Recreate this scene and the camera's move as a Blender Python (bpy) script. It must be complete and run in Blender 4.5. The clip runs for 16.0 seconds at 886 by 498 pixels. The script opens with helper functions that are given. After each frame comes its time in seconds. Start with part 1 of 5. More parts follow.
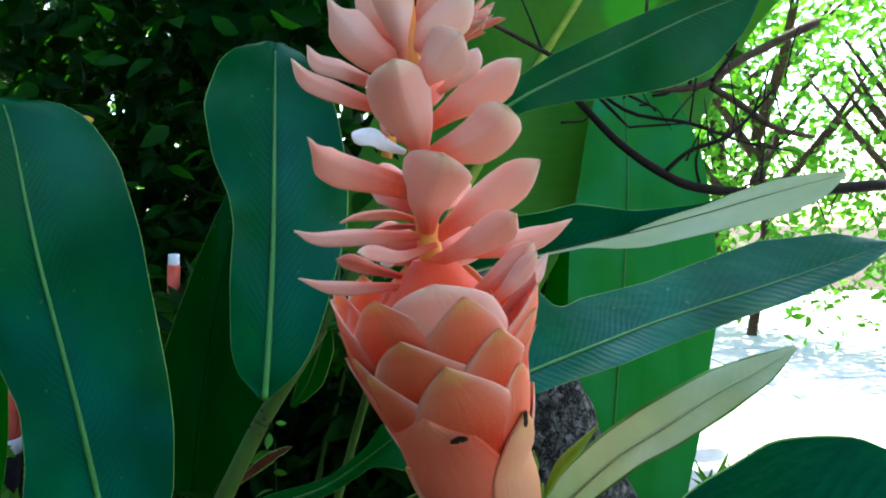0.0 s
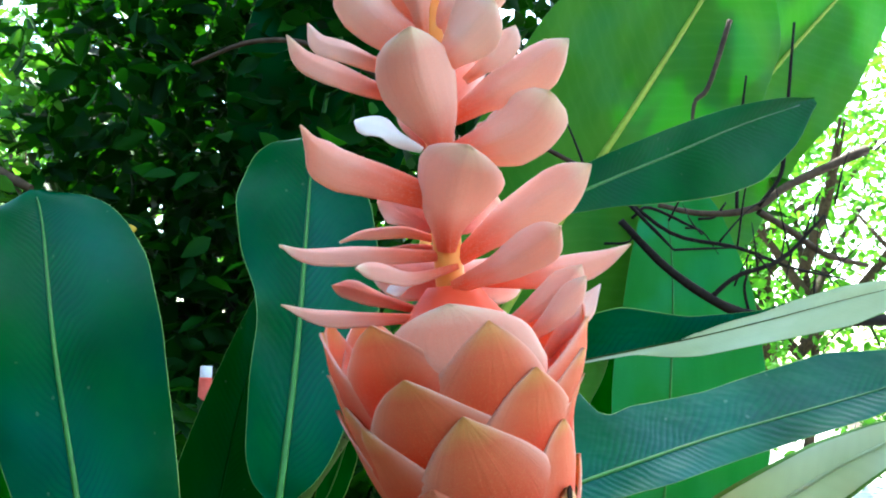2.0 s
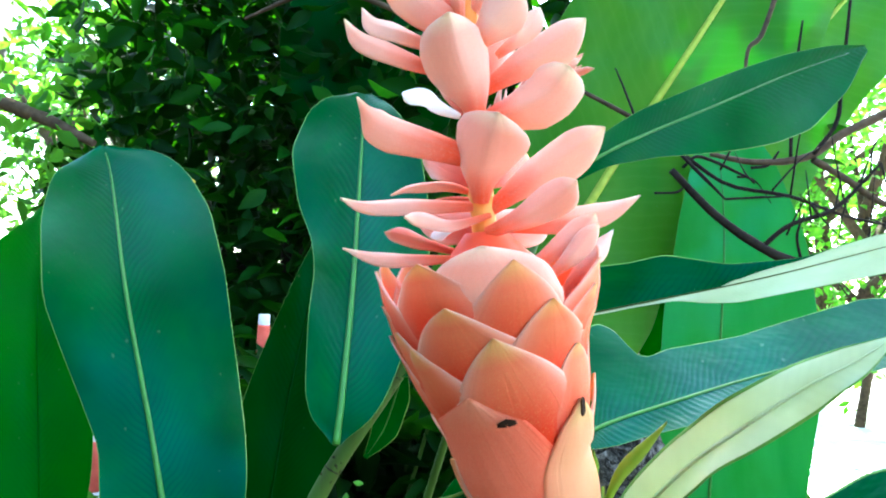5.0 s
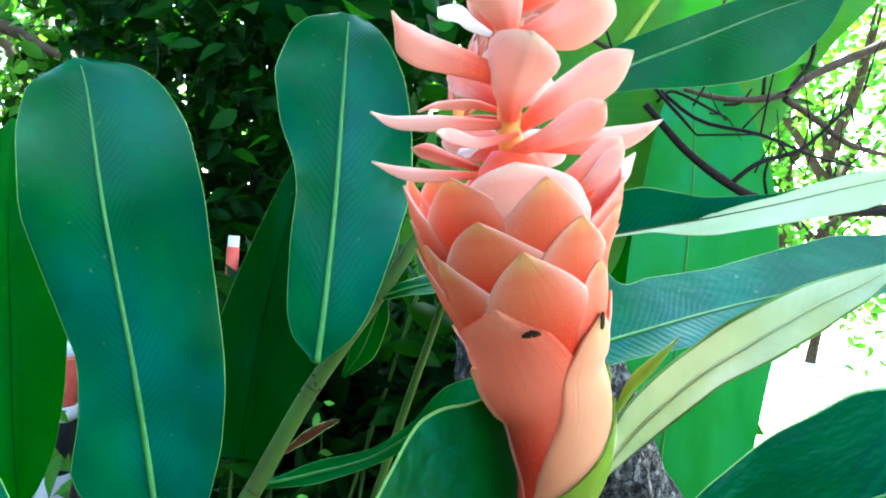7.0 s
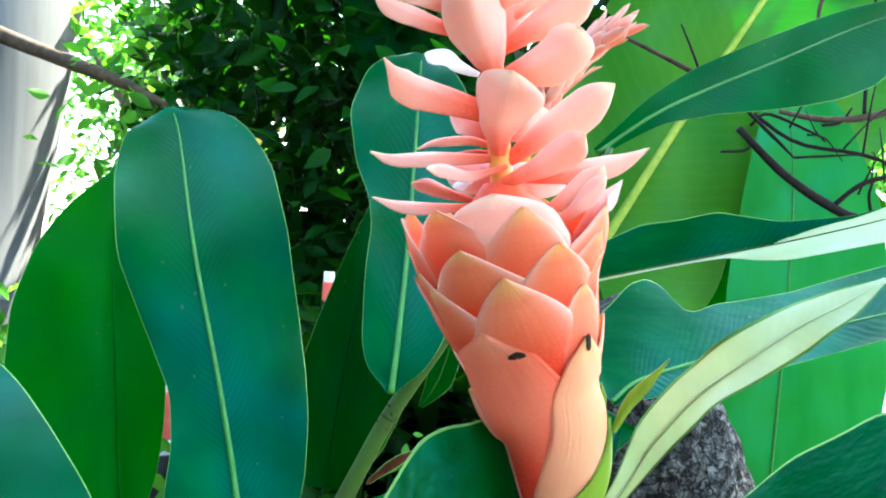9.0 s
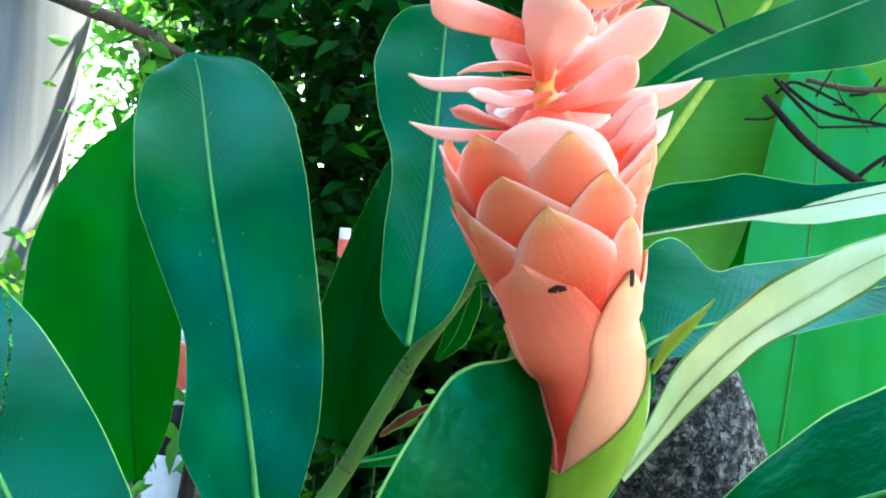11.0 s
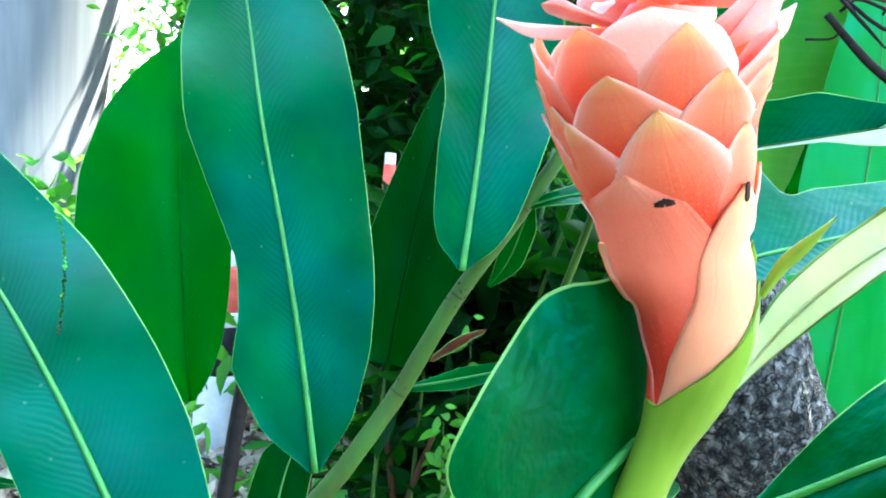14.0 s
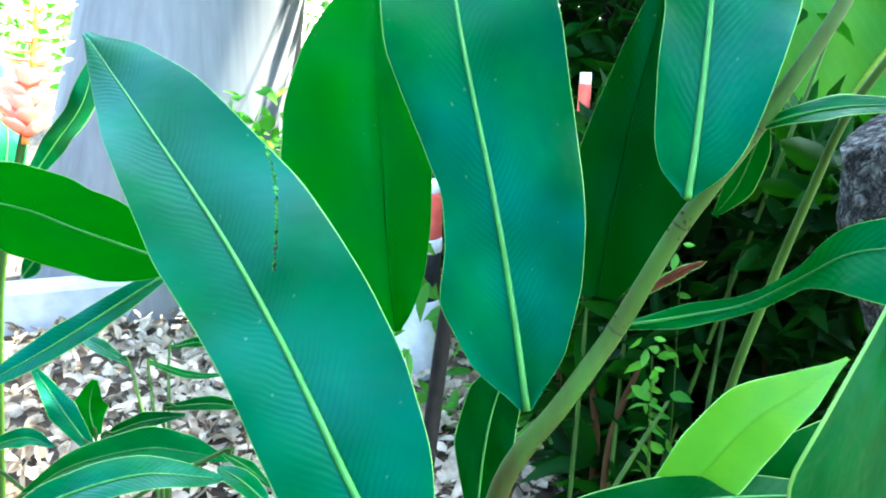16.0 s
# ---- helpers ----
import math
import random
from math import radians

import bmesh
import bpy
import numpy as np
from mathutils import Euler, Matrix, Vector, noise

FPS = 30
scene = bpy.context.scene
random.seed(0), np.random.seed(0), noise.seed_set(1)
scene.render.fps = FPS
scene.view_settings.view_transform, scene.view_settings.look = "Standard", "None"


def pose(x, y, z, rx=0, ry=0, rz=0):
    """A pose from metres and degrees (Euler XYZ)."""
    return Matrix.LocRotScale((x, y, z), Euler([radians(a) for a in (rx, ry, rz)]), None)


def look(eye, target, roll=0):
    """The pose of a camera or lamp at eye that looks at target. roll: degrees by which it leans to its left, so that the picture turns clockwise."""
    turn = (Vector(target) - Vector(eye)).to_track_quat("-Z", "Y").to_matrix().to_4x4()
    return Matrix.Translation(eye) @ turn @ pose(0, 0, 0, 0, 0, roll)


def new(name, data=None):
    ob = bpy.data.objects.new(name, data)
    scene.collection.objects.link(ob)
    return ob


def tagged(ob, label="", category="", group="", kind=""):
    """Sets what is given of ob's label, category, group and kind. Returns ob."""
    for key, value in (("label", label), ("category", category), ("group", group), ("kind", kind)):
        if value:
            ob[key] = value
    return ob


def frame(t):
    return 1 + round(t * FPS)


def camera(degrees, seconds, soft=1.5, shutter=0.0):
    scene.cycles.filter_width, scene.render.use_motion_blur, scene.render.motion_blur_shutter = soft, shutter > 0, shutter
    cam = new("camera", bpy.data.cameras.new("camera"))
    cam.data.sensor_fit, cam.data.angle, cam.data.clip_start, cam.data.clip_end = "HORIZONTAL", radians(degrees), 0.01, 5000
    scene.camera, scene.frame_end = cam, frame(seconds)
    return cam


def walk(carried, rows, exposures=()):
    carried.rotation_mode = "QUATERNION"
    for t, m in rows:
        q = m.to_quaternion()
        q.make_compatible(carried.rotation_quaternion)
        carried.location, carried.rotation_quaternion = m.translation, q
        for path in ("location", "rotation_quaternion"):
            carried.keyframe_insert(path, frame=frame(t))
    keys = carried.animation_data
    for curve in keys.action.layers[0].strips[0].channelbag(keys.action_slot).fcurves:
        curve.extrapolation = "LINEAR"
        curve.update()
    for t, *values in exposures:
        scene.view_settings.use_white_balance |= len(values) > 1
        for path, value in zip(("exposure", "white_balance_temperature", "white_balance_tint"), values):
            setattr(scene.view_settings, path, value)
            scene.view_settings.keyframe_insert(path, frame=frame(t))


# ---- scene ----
# ---------------------------------------------------------------- camera
cam = camera(53, 16.0, soft=2.0)
PATH = [
    (0, (-0.0004, 0.0147, 1.0039), (0.1006, 2.0109, 0.9329), 1.00),
    (0.5, (0.0060, 0.0246, 0.9881), (0.0967, 2.0195, 0.8779), 0.83),
    (1, (0.0019, 0.0313, 0.9936), (0.0883, 2.0268, 1.0960), 3.59),
    (1.5, (0.0008, 0.0553, 0.9874), (0.0607, 2.0458, 1.1735), 1.61),
    (2, (0.0070, 0.0689, 0.9789), (0.0069, 2.0576, 1.1915), 2.68),
    (2.5, (0.0105, 0.0815, 0.9752), (-0.0449, 2.0688, 1.1934), 2.57),
    (3, (0.0128, 0.0839, 0.9757), (-0.0672, 2.0685, 1.2101), 2.96),
    (3.5, (0.0136, 0.0923, 0.9727), (-0.1208, 2.0787, 1.1634), 1.87),
    (4, (0.0140, 0.0933, 0.9782), (-0.0864, 2.0847, 1.1347), 1.62),
    (4.5, (0.0132, 0.0768, 0.9801), (-0.1136, 2.0722, 1.0295), 1.59),
    (5, (0.0114, 0.0325, 0.9755), (-0.0998, 2.0271, 1.0721), 2.68),
    (7.5, (-0.0145, 0.0258, 0.9708), (-0.0253, 2.0243, 0.8943), 4.15),
    (8, (-0.0230, 0.0226, 0.9741), (0.0139, 2.0214, 0.9154), 2.76),
    (8.5, (-0.0021, 0.0078, 0.9792), (-0.1068, 2.0050, 0.9875), 6.39),
    (9, (0.0259, 0.0128, 0.9719), (-0.2290, 1.9965, 0.9717), 3.00),
    (9.5, (0.0181, 0.0117, 0.9731), (-0.2459, 1.9938, 0.9335), 3.73),
    (10, (0.0190, 0.0184, 0.9693), (-0.2530, 1.9987, 0.9023), 4.20),
    (12.5, (0.0160, 0.0252, 0.9589), (-0.2747, 1.9993, 0.8232), 5.54),
    (13, (0.0072, 0.0344, 0.9617), (-0.2907, 2.0032, 0.7750), 5.74),
    (13.5, (0.0035, 0.0382, 0.9603), (-0.3163, 2.0005, 0.7441), 5.52),
    (14, (0.0044, 0.0399, 0.9559), (-0.3519, 1.9912, 0.7001), 4.87),
    (14.5, (0.0035, 0.0446, 0.9538), (-0.4033, 1.9815, 0.6657), 4.86),
    (15, (0.0007, 0.0511, 0.9525), (-0.4430, 1.9682, 0.5951), 3.86),
    (15.5, (-0.0167, 0.0613, 0.9591), (-0.6313, 1.9167, 0.5351), 2.33),
    (16, (-0.0310, 0.0820, 0.9535), (-0.7691, 1.8855, 0.5035), 1.86),
]
EXPOSURES = [(0.0, 2.6, 6400, 4), (1.0, 2.9, 6400, 3), (1.5, 3.0, 6400, 3), (2.0, 3.25, 6400, 2), (3.0, 3.2, 6650, 0), (4.0, 3.15, 6650, -1), (5.0, 3.9, 6300, 1), (7.5, 4.0, 6200, 2), (9.0, 4.02, 6300, 2), (12.5, 4.27, 5950, 2), (14.0, 4.6, 5850, 1), (15.0, 4.68, 5850, 0), (16.0, 4.75, 6100, 1)]
walk(cam, [(t, look(eye, target, roll)) for t, eye, target, roll in PATH], EXPOSURES)

# ---------------------------------------------------------------- light
SUN_ELEVATION, SUN_AZIMUTH = 58.0, 26.0   # degrees; azimuth from straight ahead towards the right
world = bpy.data.worlds.new("sky")
scene.world = world
world.use_nodes = True
wn = world.node_tree
sky = wn.nodes.new("ShaderNodeTexSky")
sky.sky_type = "NISHITA"
sky.sun_disc = False
sky.sun_elevation, sky.sun_rotation = radians(SUN_ELEVATION), radians(SUN_AZIMUTH)
sky.air_density, sky.dust_density = 1.0, 1.5
wn.nodes["Background"].inputs["Strength"].default_value = 0.15
wn.links.new(sky.outputs["Color"], wn.nodes["Background"].inputs["Color"])
sun_way = Vector((math.sin(radians(SUN_AZIMUTH)) * math.cos(radians(SUN_ELEVATION)), math.cos(radians(SUN_AZIMUTH)) * math.cos(radians(SUN_ELEVATION)), math.sin(radians(SUN_ELEVATION))))
sun = new("sun", bpy.data.lights.new("sun", "SUN"))
sun.data.energy, sun.data.angle, sun.data.color = 5.0, radians(0.5), (1.0, 0.95, 0.86)
sun.matrix_world = look(sun_way * 30, (0, 0, 0))


# ---------------------------------------------------------------- materials
def material(name):
    m = bpy.data.materials.new(name)
    m.use_nodes = True
    nt = m.node_tree
    return m, nt, nt.nodes["Principled BSDF"]


def node(nt, kind, **values):
    n = nt.nodes.new(kind)
    for key, value in values.items():
        if key.startswith("in_"):
            n.inputs[key[3:].replace("_", " ").title() if key[3:] not in n.inputs else key[3:]].default_value = value
    return n


def maths(nt, op, a, b=None, c=None):
    n = nt.nodes.new("ShaderNodeMath")
    n.operation = op
    for i, v in enumerate((a, b, c)):
        if v is None:
            continue
        if isinstance(v, (int, float)):
            n.inputs[i].default_value = v
        else:
            nt.links.new(v, n.inputs[i])
    return n.outputs[0]


def noise_out(nt, scale, detail=3.0, rough=0.55, vector=None):
    n = nt.nodes.new("ShaderNodeTexNoise")
    n.inputs["Scale"].default_value, n.inputs["Detail"].default_value, n.inputs["Roughness"].default_value = scale, detail, rough
    if vector is not None:
        nt.links.new(vector, n.inputs["Vector"])
    return n.outputs["Fac"]


def ramp(nt, fac, stops):
    n = nt.nodes.new("ShaderNodeValToRGB")
    el = n.color_ramp.elements
    while len(el) < len(stops):
        el.new(0.5)
    for e, (p, c) in zip(el, stops):
        e.position, e.color = p, (*c, 1)
    nt.links.new(fac, n.inputs["Fac"])
    return n.outputs["Color"]


def mix_rgb(nt, fac, a, b):
    n = nt.nodes.new("ShaderNodeMix")
    n.data_type, n.blend_type = "RGBA", "MIX"
    for sock, v in ((n.inputs["Factor"], fac), (n.inputs[6], a), (n.inputs[7], b)):
        if isinstance(v, (int, float)):
            sock.default_value = v
        elif isinstance(v, tuple):
            sock.default_value = (*v, 1)
        else:
            nt.links.new(v, sock)
    return n.outputs[2]


def bump(nt, height, strength, distance, shader):
    n = nt.nodes.new("ShaderNodeBump")
    n.inputs["Strength"].default_value, n.inputs["Distance"].default_value = strength, distance
    nt.links.new(height, n.inputs["Height"])
    nt.links.new(n.outputs["Normal"], shader.inputs["Normal"])
    return n.outputs["Normal"]


def through_light(nt, p, colour, share):
    """Mixes a translucent share into the shader p."""
    out = nt.nodes["Material Output"]
    tr, mx = nt.nodes.new("ShaderNodeBsdfTranslucent"), nt.nodes.new("ShaderNodeMixShader")
    if isinstance(colour, tuple):
        tr.inputs["Color"].default_value = (*colour, 1)
    else:
        nt.links.new(colour, tr.inputs["Color"])
    mx.inputs["Fac"].default_value = share
    nt.links.new(p.outputs[0], mx.inputs[1])
    nt.links.new(tr.outputs[0], mx.inputs[2])
    nt.links.new(mx.outputs[0], out.inputs["Surface"])


def leaf_material(name, dark, light, glow, rough=0.37, share=0.3, vein=0.0088, relief=0.22, slant=1.2, gloss=0.43, lines=0.03, ridge=0.9):
    """Leaf blade: side veins run from the midrib to the edge; the UV map is in metres from the midrib and along it."""
    m, nt, p = material(name)
    uv = nt.nodes.new("ShaderNodeUVMap")
    sep = nt.nodes.new("ShaderNodeSeparateXYZ")
    nt.links.new(uv.outputs[0], sep.inputs[0])
    across = maths(nt, "ABSOLUTE", sep.outputs["X"])
    big = noise_out(nt, 14.0, 2.0, vector=uv.outputs[0])
    wob = maths(nt, "MULTIPLY", big, 0.035)
    run = maths(nt, "ADD", maths(nt, "SUBTRACT", sep.outputs["Y"], maths(nt, "MULTIPLY", across, slant)), wob)
    wave = maths(nt, "SINE", maths(nt, "MULTIPLY", run, 2 * math.pi / vein))
    fine = maths(nt, "SINE", maths(nt, "MULTIPLY", run, 2 * math.pi / (vein * 0.21)))
    patch = noise_out(nt, 5.0, 3.0)
    grain = noise_out(nt, 160.0, 2.0)
    base = ramp(nt, patch, [(0.3, dark), (0.7, light)])
    veins = maths(nt, "MULTIPLY", maths(nt, "POWER", maths(nt, "ADD", maths(nt, "MULTIPLY", wave, 0.5), 0.5), 6.0), lines)
    base = mix_rgb(nt, veins, base, tuple(min(1, c * 1.7 + 0.01) for c in light))
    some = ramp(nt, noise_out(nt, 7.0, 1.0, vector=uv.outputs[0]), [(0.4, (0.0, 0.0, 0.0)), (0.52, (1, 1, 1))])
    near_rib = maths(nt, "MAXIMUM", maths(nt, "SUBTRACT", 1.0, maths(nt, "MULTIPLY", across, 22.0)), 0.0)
    # furrows near the midrib are coloured darker, as shade between the vein ridges
    groove_shade = maths(nt, "POWER", maths(nt, "SUBTRACT", 0.5, maths(nt, "MULTIPLY", wave, 0.5)), 4.0)
    base = mix_rgb(nt, maths(nt, "MULTIPLY", maths(nt, "MULTIPLY", groove_shade, some), maths(nt, "MULTIPLY", near_rib, ridge)), base, tuple(c * 0.35 for c in dark))
    speck = ramp(nt, noise_out(nt, 95.0, 1.0, vector=uv.outputs[0]), [(0.74, (0, 0, 0)), (0.78, (1, 1, 1))])
    base = mix_rgb(nt, maths(nt, "MULTIPLY", speck, 0.2), base, (0.2, 0.3, 0.14))
    nt.links.new(base, p.inputs["Base Color"])
    nt.links.new(maths(nt, "ADD", maths(nt, "MULTIPLY", noise_out(nt, 22.0, 3.0), 0.22), rough - 0.1), p.inputs["Roughness"])
    sheen = ramp(nt, noise_out(nt, 6.0, 1.0, vector=uv.outputs[0]), [(0.4, (gloss * 0.45,) * 3), (0.66, (min(1.0, gloss * 1.7),) * 3)])
    nt.links.new(sheen, p.inputs["Specular IOR Level"])
    p.inputs["Specular Tint"].default_value = (0.05, 0.66, 0.62, 1)
    height = maths(nt, "ADD", maths(nt, "MULTIPLY", maths(nt, "ADD", wave, maths(nt, "MULTIPLY", fine, 0.25)), maths(nt, "ADD", maths(nt, "MULTIPLY", some, near_rib), 0.006)), maths(nt, "MULTIPLY", grain, 0.25))
    height = maths(nt, "ADD", height, maths(nt, "MULTIPLY", noise_out(nt, 11.0, 2.0), 8.0))
    bump(nt, height, relief, 0.0006, p)
    through_light(nt, p, mix_rgb(nt, maths(nt, "MULTIPLY", veins, 0.6), glow, tuple(c * 0.5 for c in glow)), share)
    return m


def plain_material(name, dark, light, rough=0.5, scale=30.0, relief=0.15, depth=0.001, share=0.0, detail=4.0, stretch=None, gloss=0.15):
    m, nt, p = material(name)
    tc = nt.nodes.new("ShaderNodeTexCoord")
    vec = tc.outputs["Object"]
    if stretch:
        mp = nt.nodes.new("ShaderNodeMapping")
        mp.inputs["Scale"].default_value = stretch
        nt.links.new(vec, mp.inputs["Vector"])
        vec = mp.outputs[0]
    fac = noise_out(nt, scale, detail, vector=vec)
    broad = noise_out(nt, scale * 0.13, 2.0, vector=vec)
    col = ramp(nt, maths(nt, "ADD", maths(nt, "MULTIPLY", fac, 0.6), maths(nt, "MULTIPLY", broad, 0.4)), [(0.35, dark), (0.65, light)])
    nt.links.new(col, p.inputs["Base Color"])
    p.inputs["Roughness"].default_value = rough
    p.inputs["Specular IOR Level"].default_value = gloss
    bump(nt, fac, relief, depth, p)
    if share:
        through_light(nt, p, col, share)
    return m


def bract_material(name, base_c, mid_c, tip_c, share=0.25, rim_c=(0.9, 0.66, 0.52), reach=0.4, hold=0.1):
    """Waxy bract: deep coral at its base, paler pink above, cream at the tip and rim; UV x is across, y from base to tip."""
    m, nt, p = material(name)
    uv = nt.nodes.new("ShaderNodeUVMap")
    sep = nt.nodes.new("ShaderNodeSeparateXYZ")
    nt.links.new(uv.outputs[0], sep.inputs[0])
    tc = nt.nodes.new("ShaderNodeTexCoord")
    blot = noise_out(nt, 70.0, 3.0, vector=tc.outputs["Object"])
    v = maths(nt, "ADD", sep.outputs["Y"], maths(nt, "MULTIPLY", maths(nt, "SUBTRACT", blot, 0.5), 0.22))
    col = ramp(nt, v, [(hold, base_c), (reach, mid_c), (0.8, mid_c), (0.98, tip_c)])
    edge = maths(nt, "POWER", maths(nt, "ABSOLUTE", sep.outputs["X"]), 3.5)
    col = mix_rgb(nt, maths(nt, "MULTIPLY", maths(nt, "MULTIPLY", edge, 0.75), maths(nt, "MINIMUM", maths(nt, "MULTIPLY", sep.outputs["Y"], 2.0), 1.0)), col, rim_c)
    streak = nt.nodes.new("ShaderNodeCombineXYZ")
    nt.links.new(maths(nt, "MULTIPLY", sep.outputs["X"], 16.0), streak.inputs[0])
    nt.links.new(maths(nt, "MULTIPLY", sep.outputs["Y"], 1.2), streak.inputs[1])
    nt.links.new(blot, streak.inputs[2])
    lines = noise_out(nt, 1.0, 3.0, vector=streak.outputs[0])
    col = mix_rgb(nt, maths(nt, "MULTIPLY", maths(nt, "SUBTRACT", lines, 0.35), 0.5), col, tuple(c * 0.72 for c in mid_c))
    blotch = maths(nt, "MULTIPLY", maths(nt, "MAXIMUM", maths(nt, "SUBTRACT", noise_out(nt, 90.0, 3.0), 0.5), 0.0), 1.5)
    col = mix_rgb(nt, blotch, col, tuple(0.55 * b + 0.45 * c for b, c in zip(base_c, mid_c)))
    bloom = maths(nt, "MULTIPLY", maths(nt, "MAXIMUM", maths(nt, "SUBTRACT", 0.46, noise_out(nt, 60.0, 2.0)), 0.0), 1.6)
    col = mix_rgb(nt, bloom, col, tuple(0.5 * b + 0.5 * c for b, c in zip(tip_c, mid_c)))
    info = nt.nodes.new("ShaderNodeObjectInfo")
    col = mix_rgb(nt, maths(nt, "MULTIPLY", info.outputs["Random"], 0.12), col, base_c)
    nt.links.new(col, p.inputs["Base Color"])
    p.inputs["Roughness"].default_value = 0.5
    p.inputs["Specular IOR Level"].default_value = 0.16
    p.inputs["Subsurface Weight"].default_value = 0.1
    p.inputs["Subsurface Radius"].default_value = (0.004, 0.0015, 0.001)
    bump(nt, maths(nt, "ADD", lines, maths(nt, "MULTIPLY", noise_out(nt, 900.0, 1.0), 0.2)), 0.5, 0.0009, p)
    through_light(nt, p, col, share)
    return m


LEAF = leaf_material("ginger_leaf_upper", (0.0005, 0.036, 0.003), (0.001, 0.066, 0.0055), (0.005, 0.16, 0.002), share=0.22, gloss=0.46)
LEAF_DEEP = leaf_material("ginger_leaf_deep", (0.001, 0.055, 0.005), (0.002, 0.09, 0.008), (0.006, 0.22, 0.004), share=0.4, gloss=0.12)
LEAF_YOUNG = leaf_material("ginger_leaf_young", (0.003, 0.065, 0.0006), (0.006, 0.105, 0.001), (0.014, 0.38, 0.001), share=0.5, gloss=0.12)
LEAF_LIME = leaf_material("ginger_leaf_lime", (0.05, 0.17, 0.004), (0.09, 0.23, 0.007), (0.2, 0.46, 0.008), share=0.45, gloss=0.2, lines=0.03, ridge=0.08, relief=0.1)
# duller, darker copy of the leaf, with shade put into its colour
LEAF_SHADE = leaf_material("shaded_leaf", (0.0008, 0.03, 0.001), (0.0015, 0.045, 0.0015), (0.004, 0.14, 0.001), share=0.4, gloss=0.1)
LEAF_UNDER = leaf_material("ginger_leaf_under", (0.07, 0.2, 0.04), (0.13, 0.28, 0.08), (0.06, 0.3, 0.015), rough=0.5, relief=0.1, vein=0.007, ridge=0.1)
# pale underside, its colour whitened further to imitate light shining through
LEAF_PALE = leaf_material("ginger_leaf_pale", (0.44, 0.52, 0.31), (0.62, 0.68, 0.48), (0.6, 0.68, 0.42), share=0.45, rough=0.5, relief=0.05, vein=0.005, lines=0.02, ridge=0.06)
BANANA = leaf_material("banana_leaf_upper", (0.02, 0.18, 0.02), (0.04, 0.25, 0.04), (0.05, 0.42, 0.02), share=0.4, gloss=0.6, vein=0.012, slant=0.1, rough=0.4, ridge=0.15)
BANANA_UNDER = leaf_material("banana_leaf_under", (0.03, 0.13, 0.008), (0.09, 0.23, 0.02), (0.12, 0.38, 0.004), share=0.45, gloss=0.2, lines=0.16, vein=0.045, slant=0.6, rough=0.5, relief=0.9, ridge=0.3)
MARGIN = plain_material("leaf_margin", (0.08, 0.2, 0.03), (0.14, 0.3, 0.055), 0.45, 60)
RIB_YELLOW = plain_material("banana_rib", (0.22, 0.32, 0.03), (0.36, 0.44, 0.06), 0.45, 40, share=0.2)
RIB = plain_material("leaf_rib", (0.02, 0.12, 0.012), (0.04, 0.18, 0.02), 0.45, 80, gloss=0.3)
STALK = plain_material("ginger_stalk", (0.013, 0.038, 0.003), (0.034, 0.08, 0.008), 0.55, 40, stretch=(1, 1, 0.2))
STALK_BROWN = plain_material("weathered_stalk", (0.03, 0.03, 0.005), (0.03, 0.085, 0.007), 0.65, 34, relief=0.3, stretch=(1, 1, 0.35), detail=6.0)
STEM = plain_material("flower_stem", (0.1, 0.2, 0.008), (0.24, 0.34, 0.025), 0.4, 60, stretch=(1, 1, 0.12), share=0.15, gloss=0.3)
NODE = plain_material("stalk_scar", (0.008, 0.007, 0.003), (0.035, 0.045, 0.01), 0.85, 420)
BRACT = bract_material("bract_pink", (0.85, 0.045, 0.008), (0.92, 0.255, 0.11), (0.88, 0.55, 0.19), share=0.42, hold=0.26, reach=0.72)
BRACT_PALE = bract_material("bract_blush", (0.86, 0.11, 0.03), (0.93, 0.51, 0.37), (0.93, 0.82, 0.57), share=0.4, hold=0.1, reach=0.42)
BRACT_WHITE = bract_material("bract_cream", (0.88, 0.24, 0.12), (0.93, 0.68, 0.56), (0.93, 0.87, 0.74), share=0.4)
BRACT_RED = bract_material("bract_red", (0.68, 0.06, 0.03), (0.8, 0.2, 0.12), (0.8, 0.4, 0.2), share=0.15)
BRACT_SHEATH = bract_material("bract_sheath", (0.84, 0.3, 0.14), (0.86, 0.42, 0.2), (0.7, 0.52, 0.17), rim_c=(0.84, 0.2, 0.1), share=0.3)
BRACT_LOW = bract_material("bract_lowest", (0.78, 0.03, 0.008), (0.92, 0.25, 0.13), (0.92, 0.42, 0.24), rim_c=(0.84, 0.08, 0.02), reach=0.58, hold=0.28, share=0.36)
BRACT_DRY = bract_material("bract_dry", (0.6, 0.07, 0.03), (0.8, 0.27, 0.18), (0.82, 0.58, 0.42), share=0.3)
BRACT_CORE = plain_material("cone_heart", (0.7, 0.05, 0.012), (0.8, 0.13, 0.05), 0.5, 60, share=0.1)
PETAL = plain_material("white_petal", (0.8, 0.76, 0.74), (0.88, 0.86, 0.84), 0.5, 90, share=0.3)
RACHIS = plain_material("rachis", (0.78, 0.2, 0.035), (0.86, 0.38, 0.09), 0.45, 90)


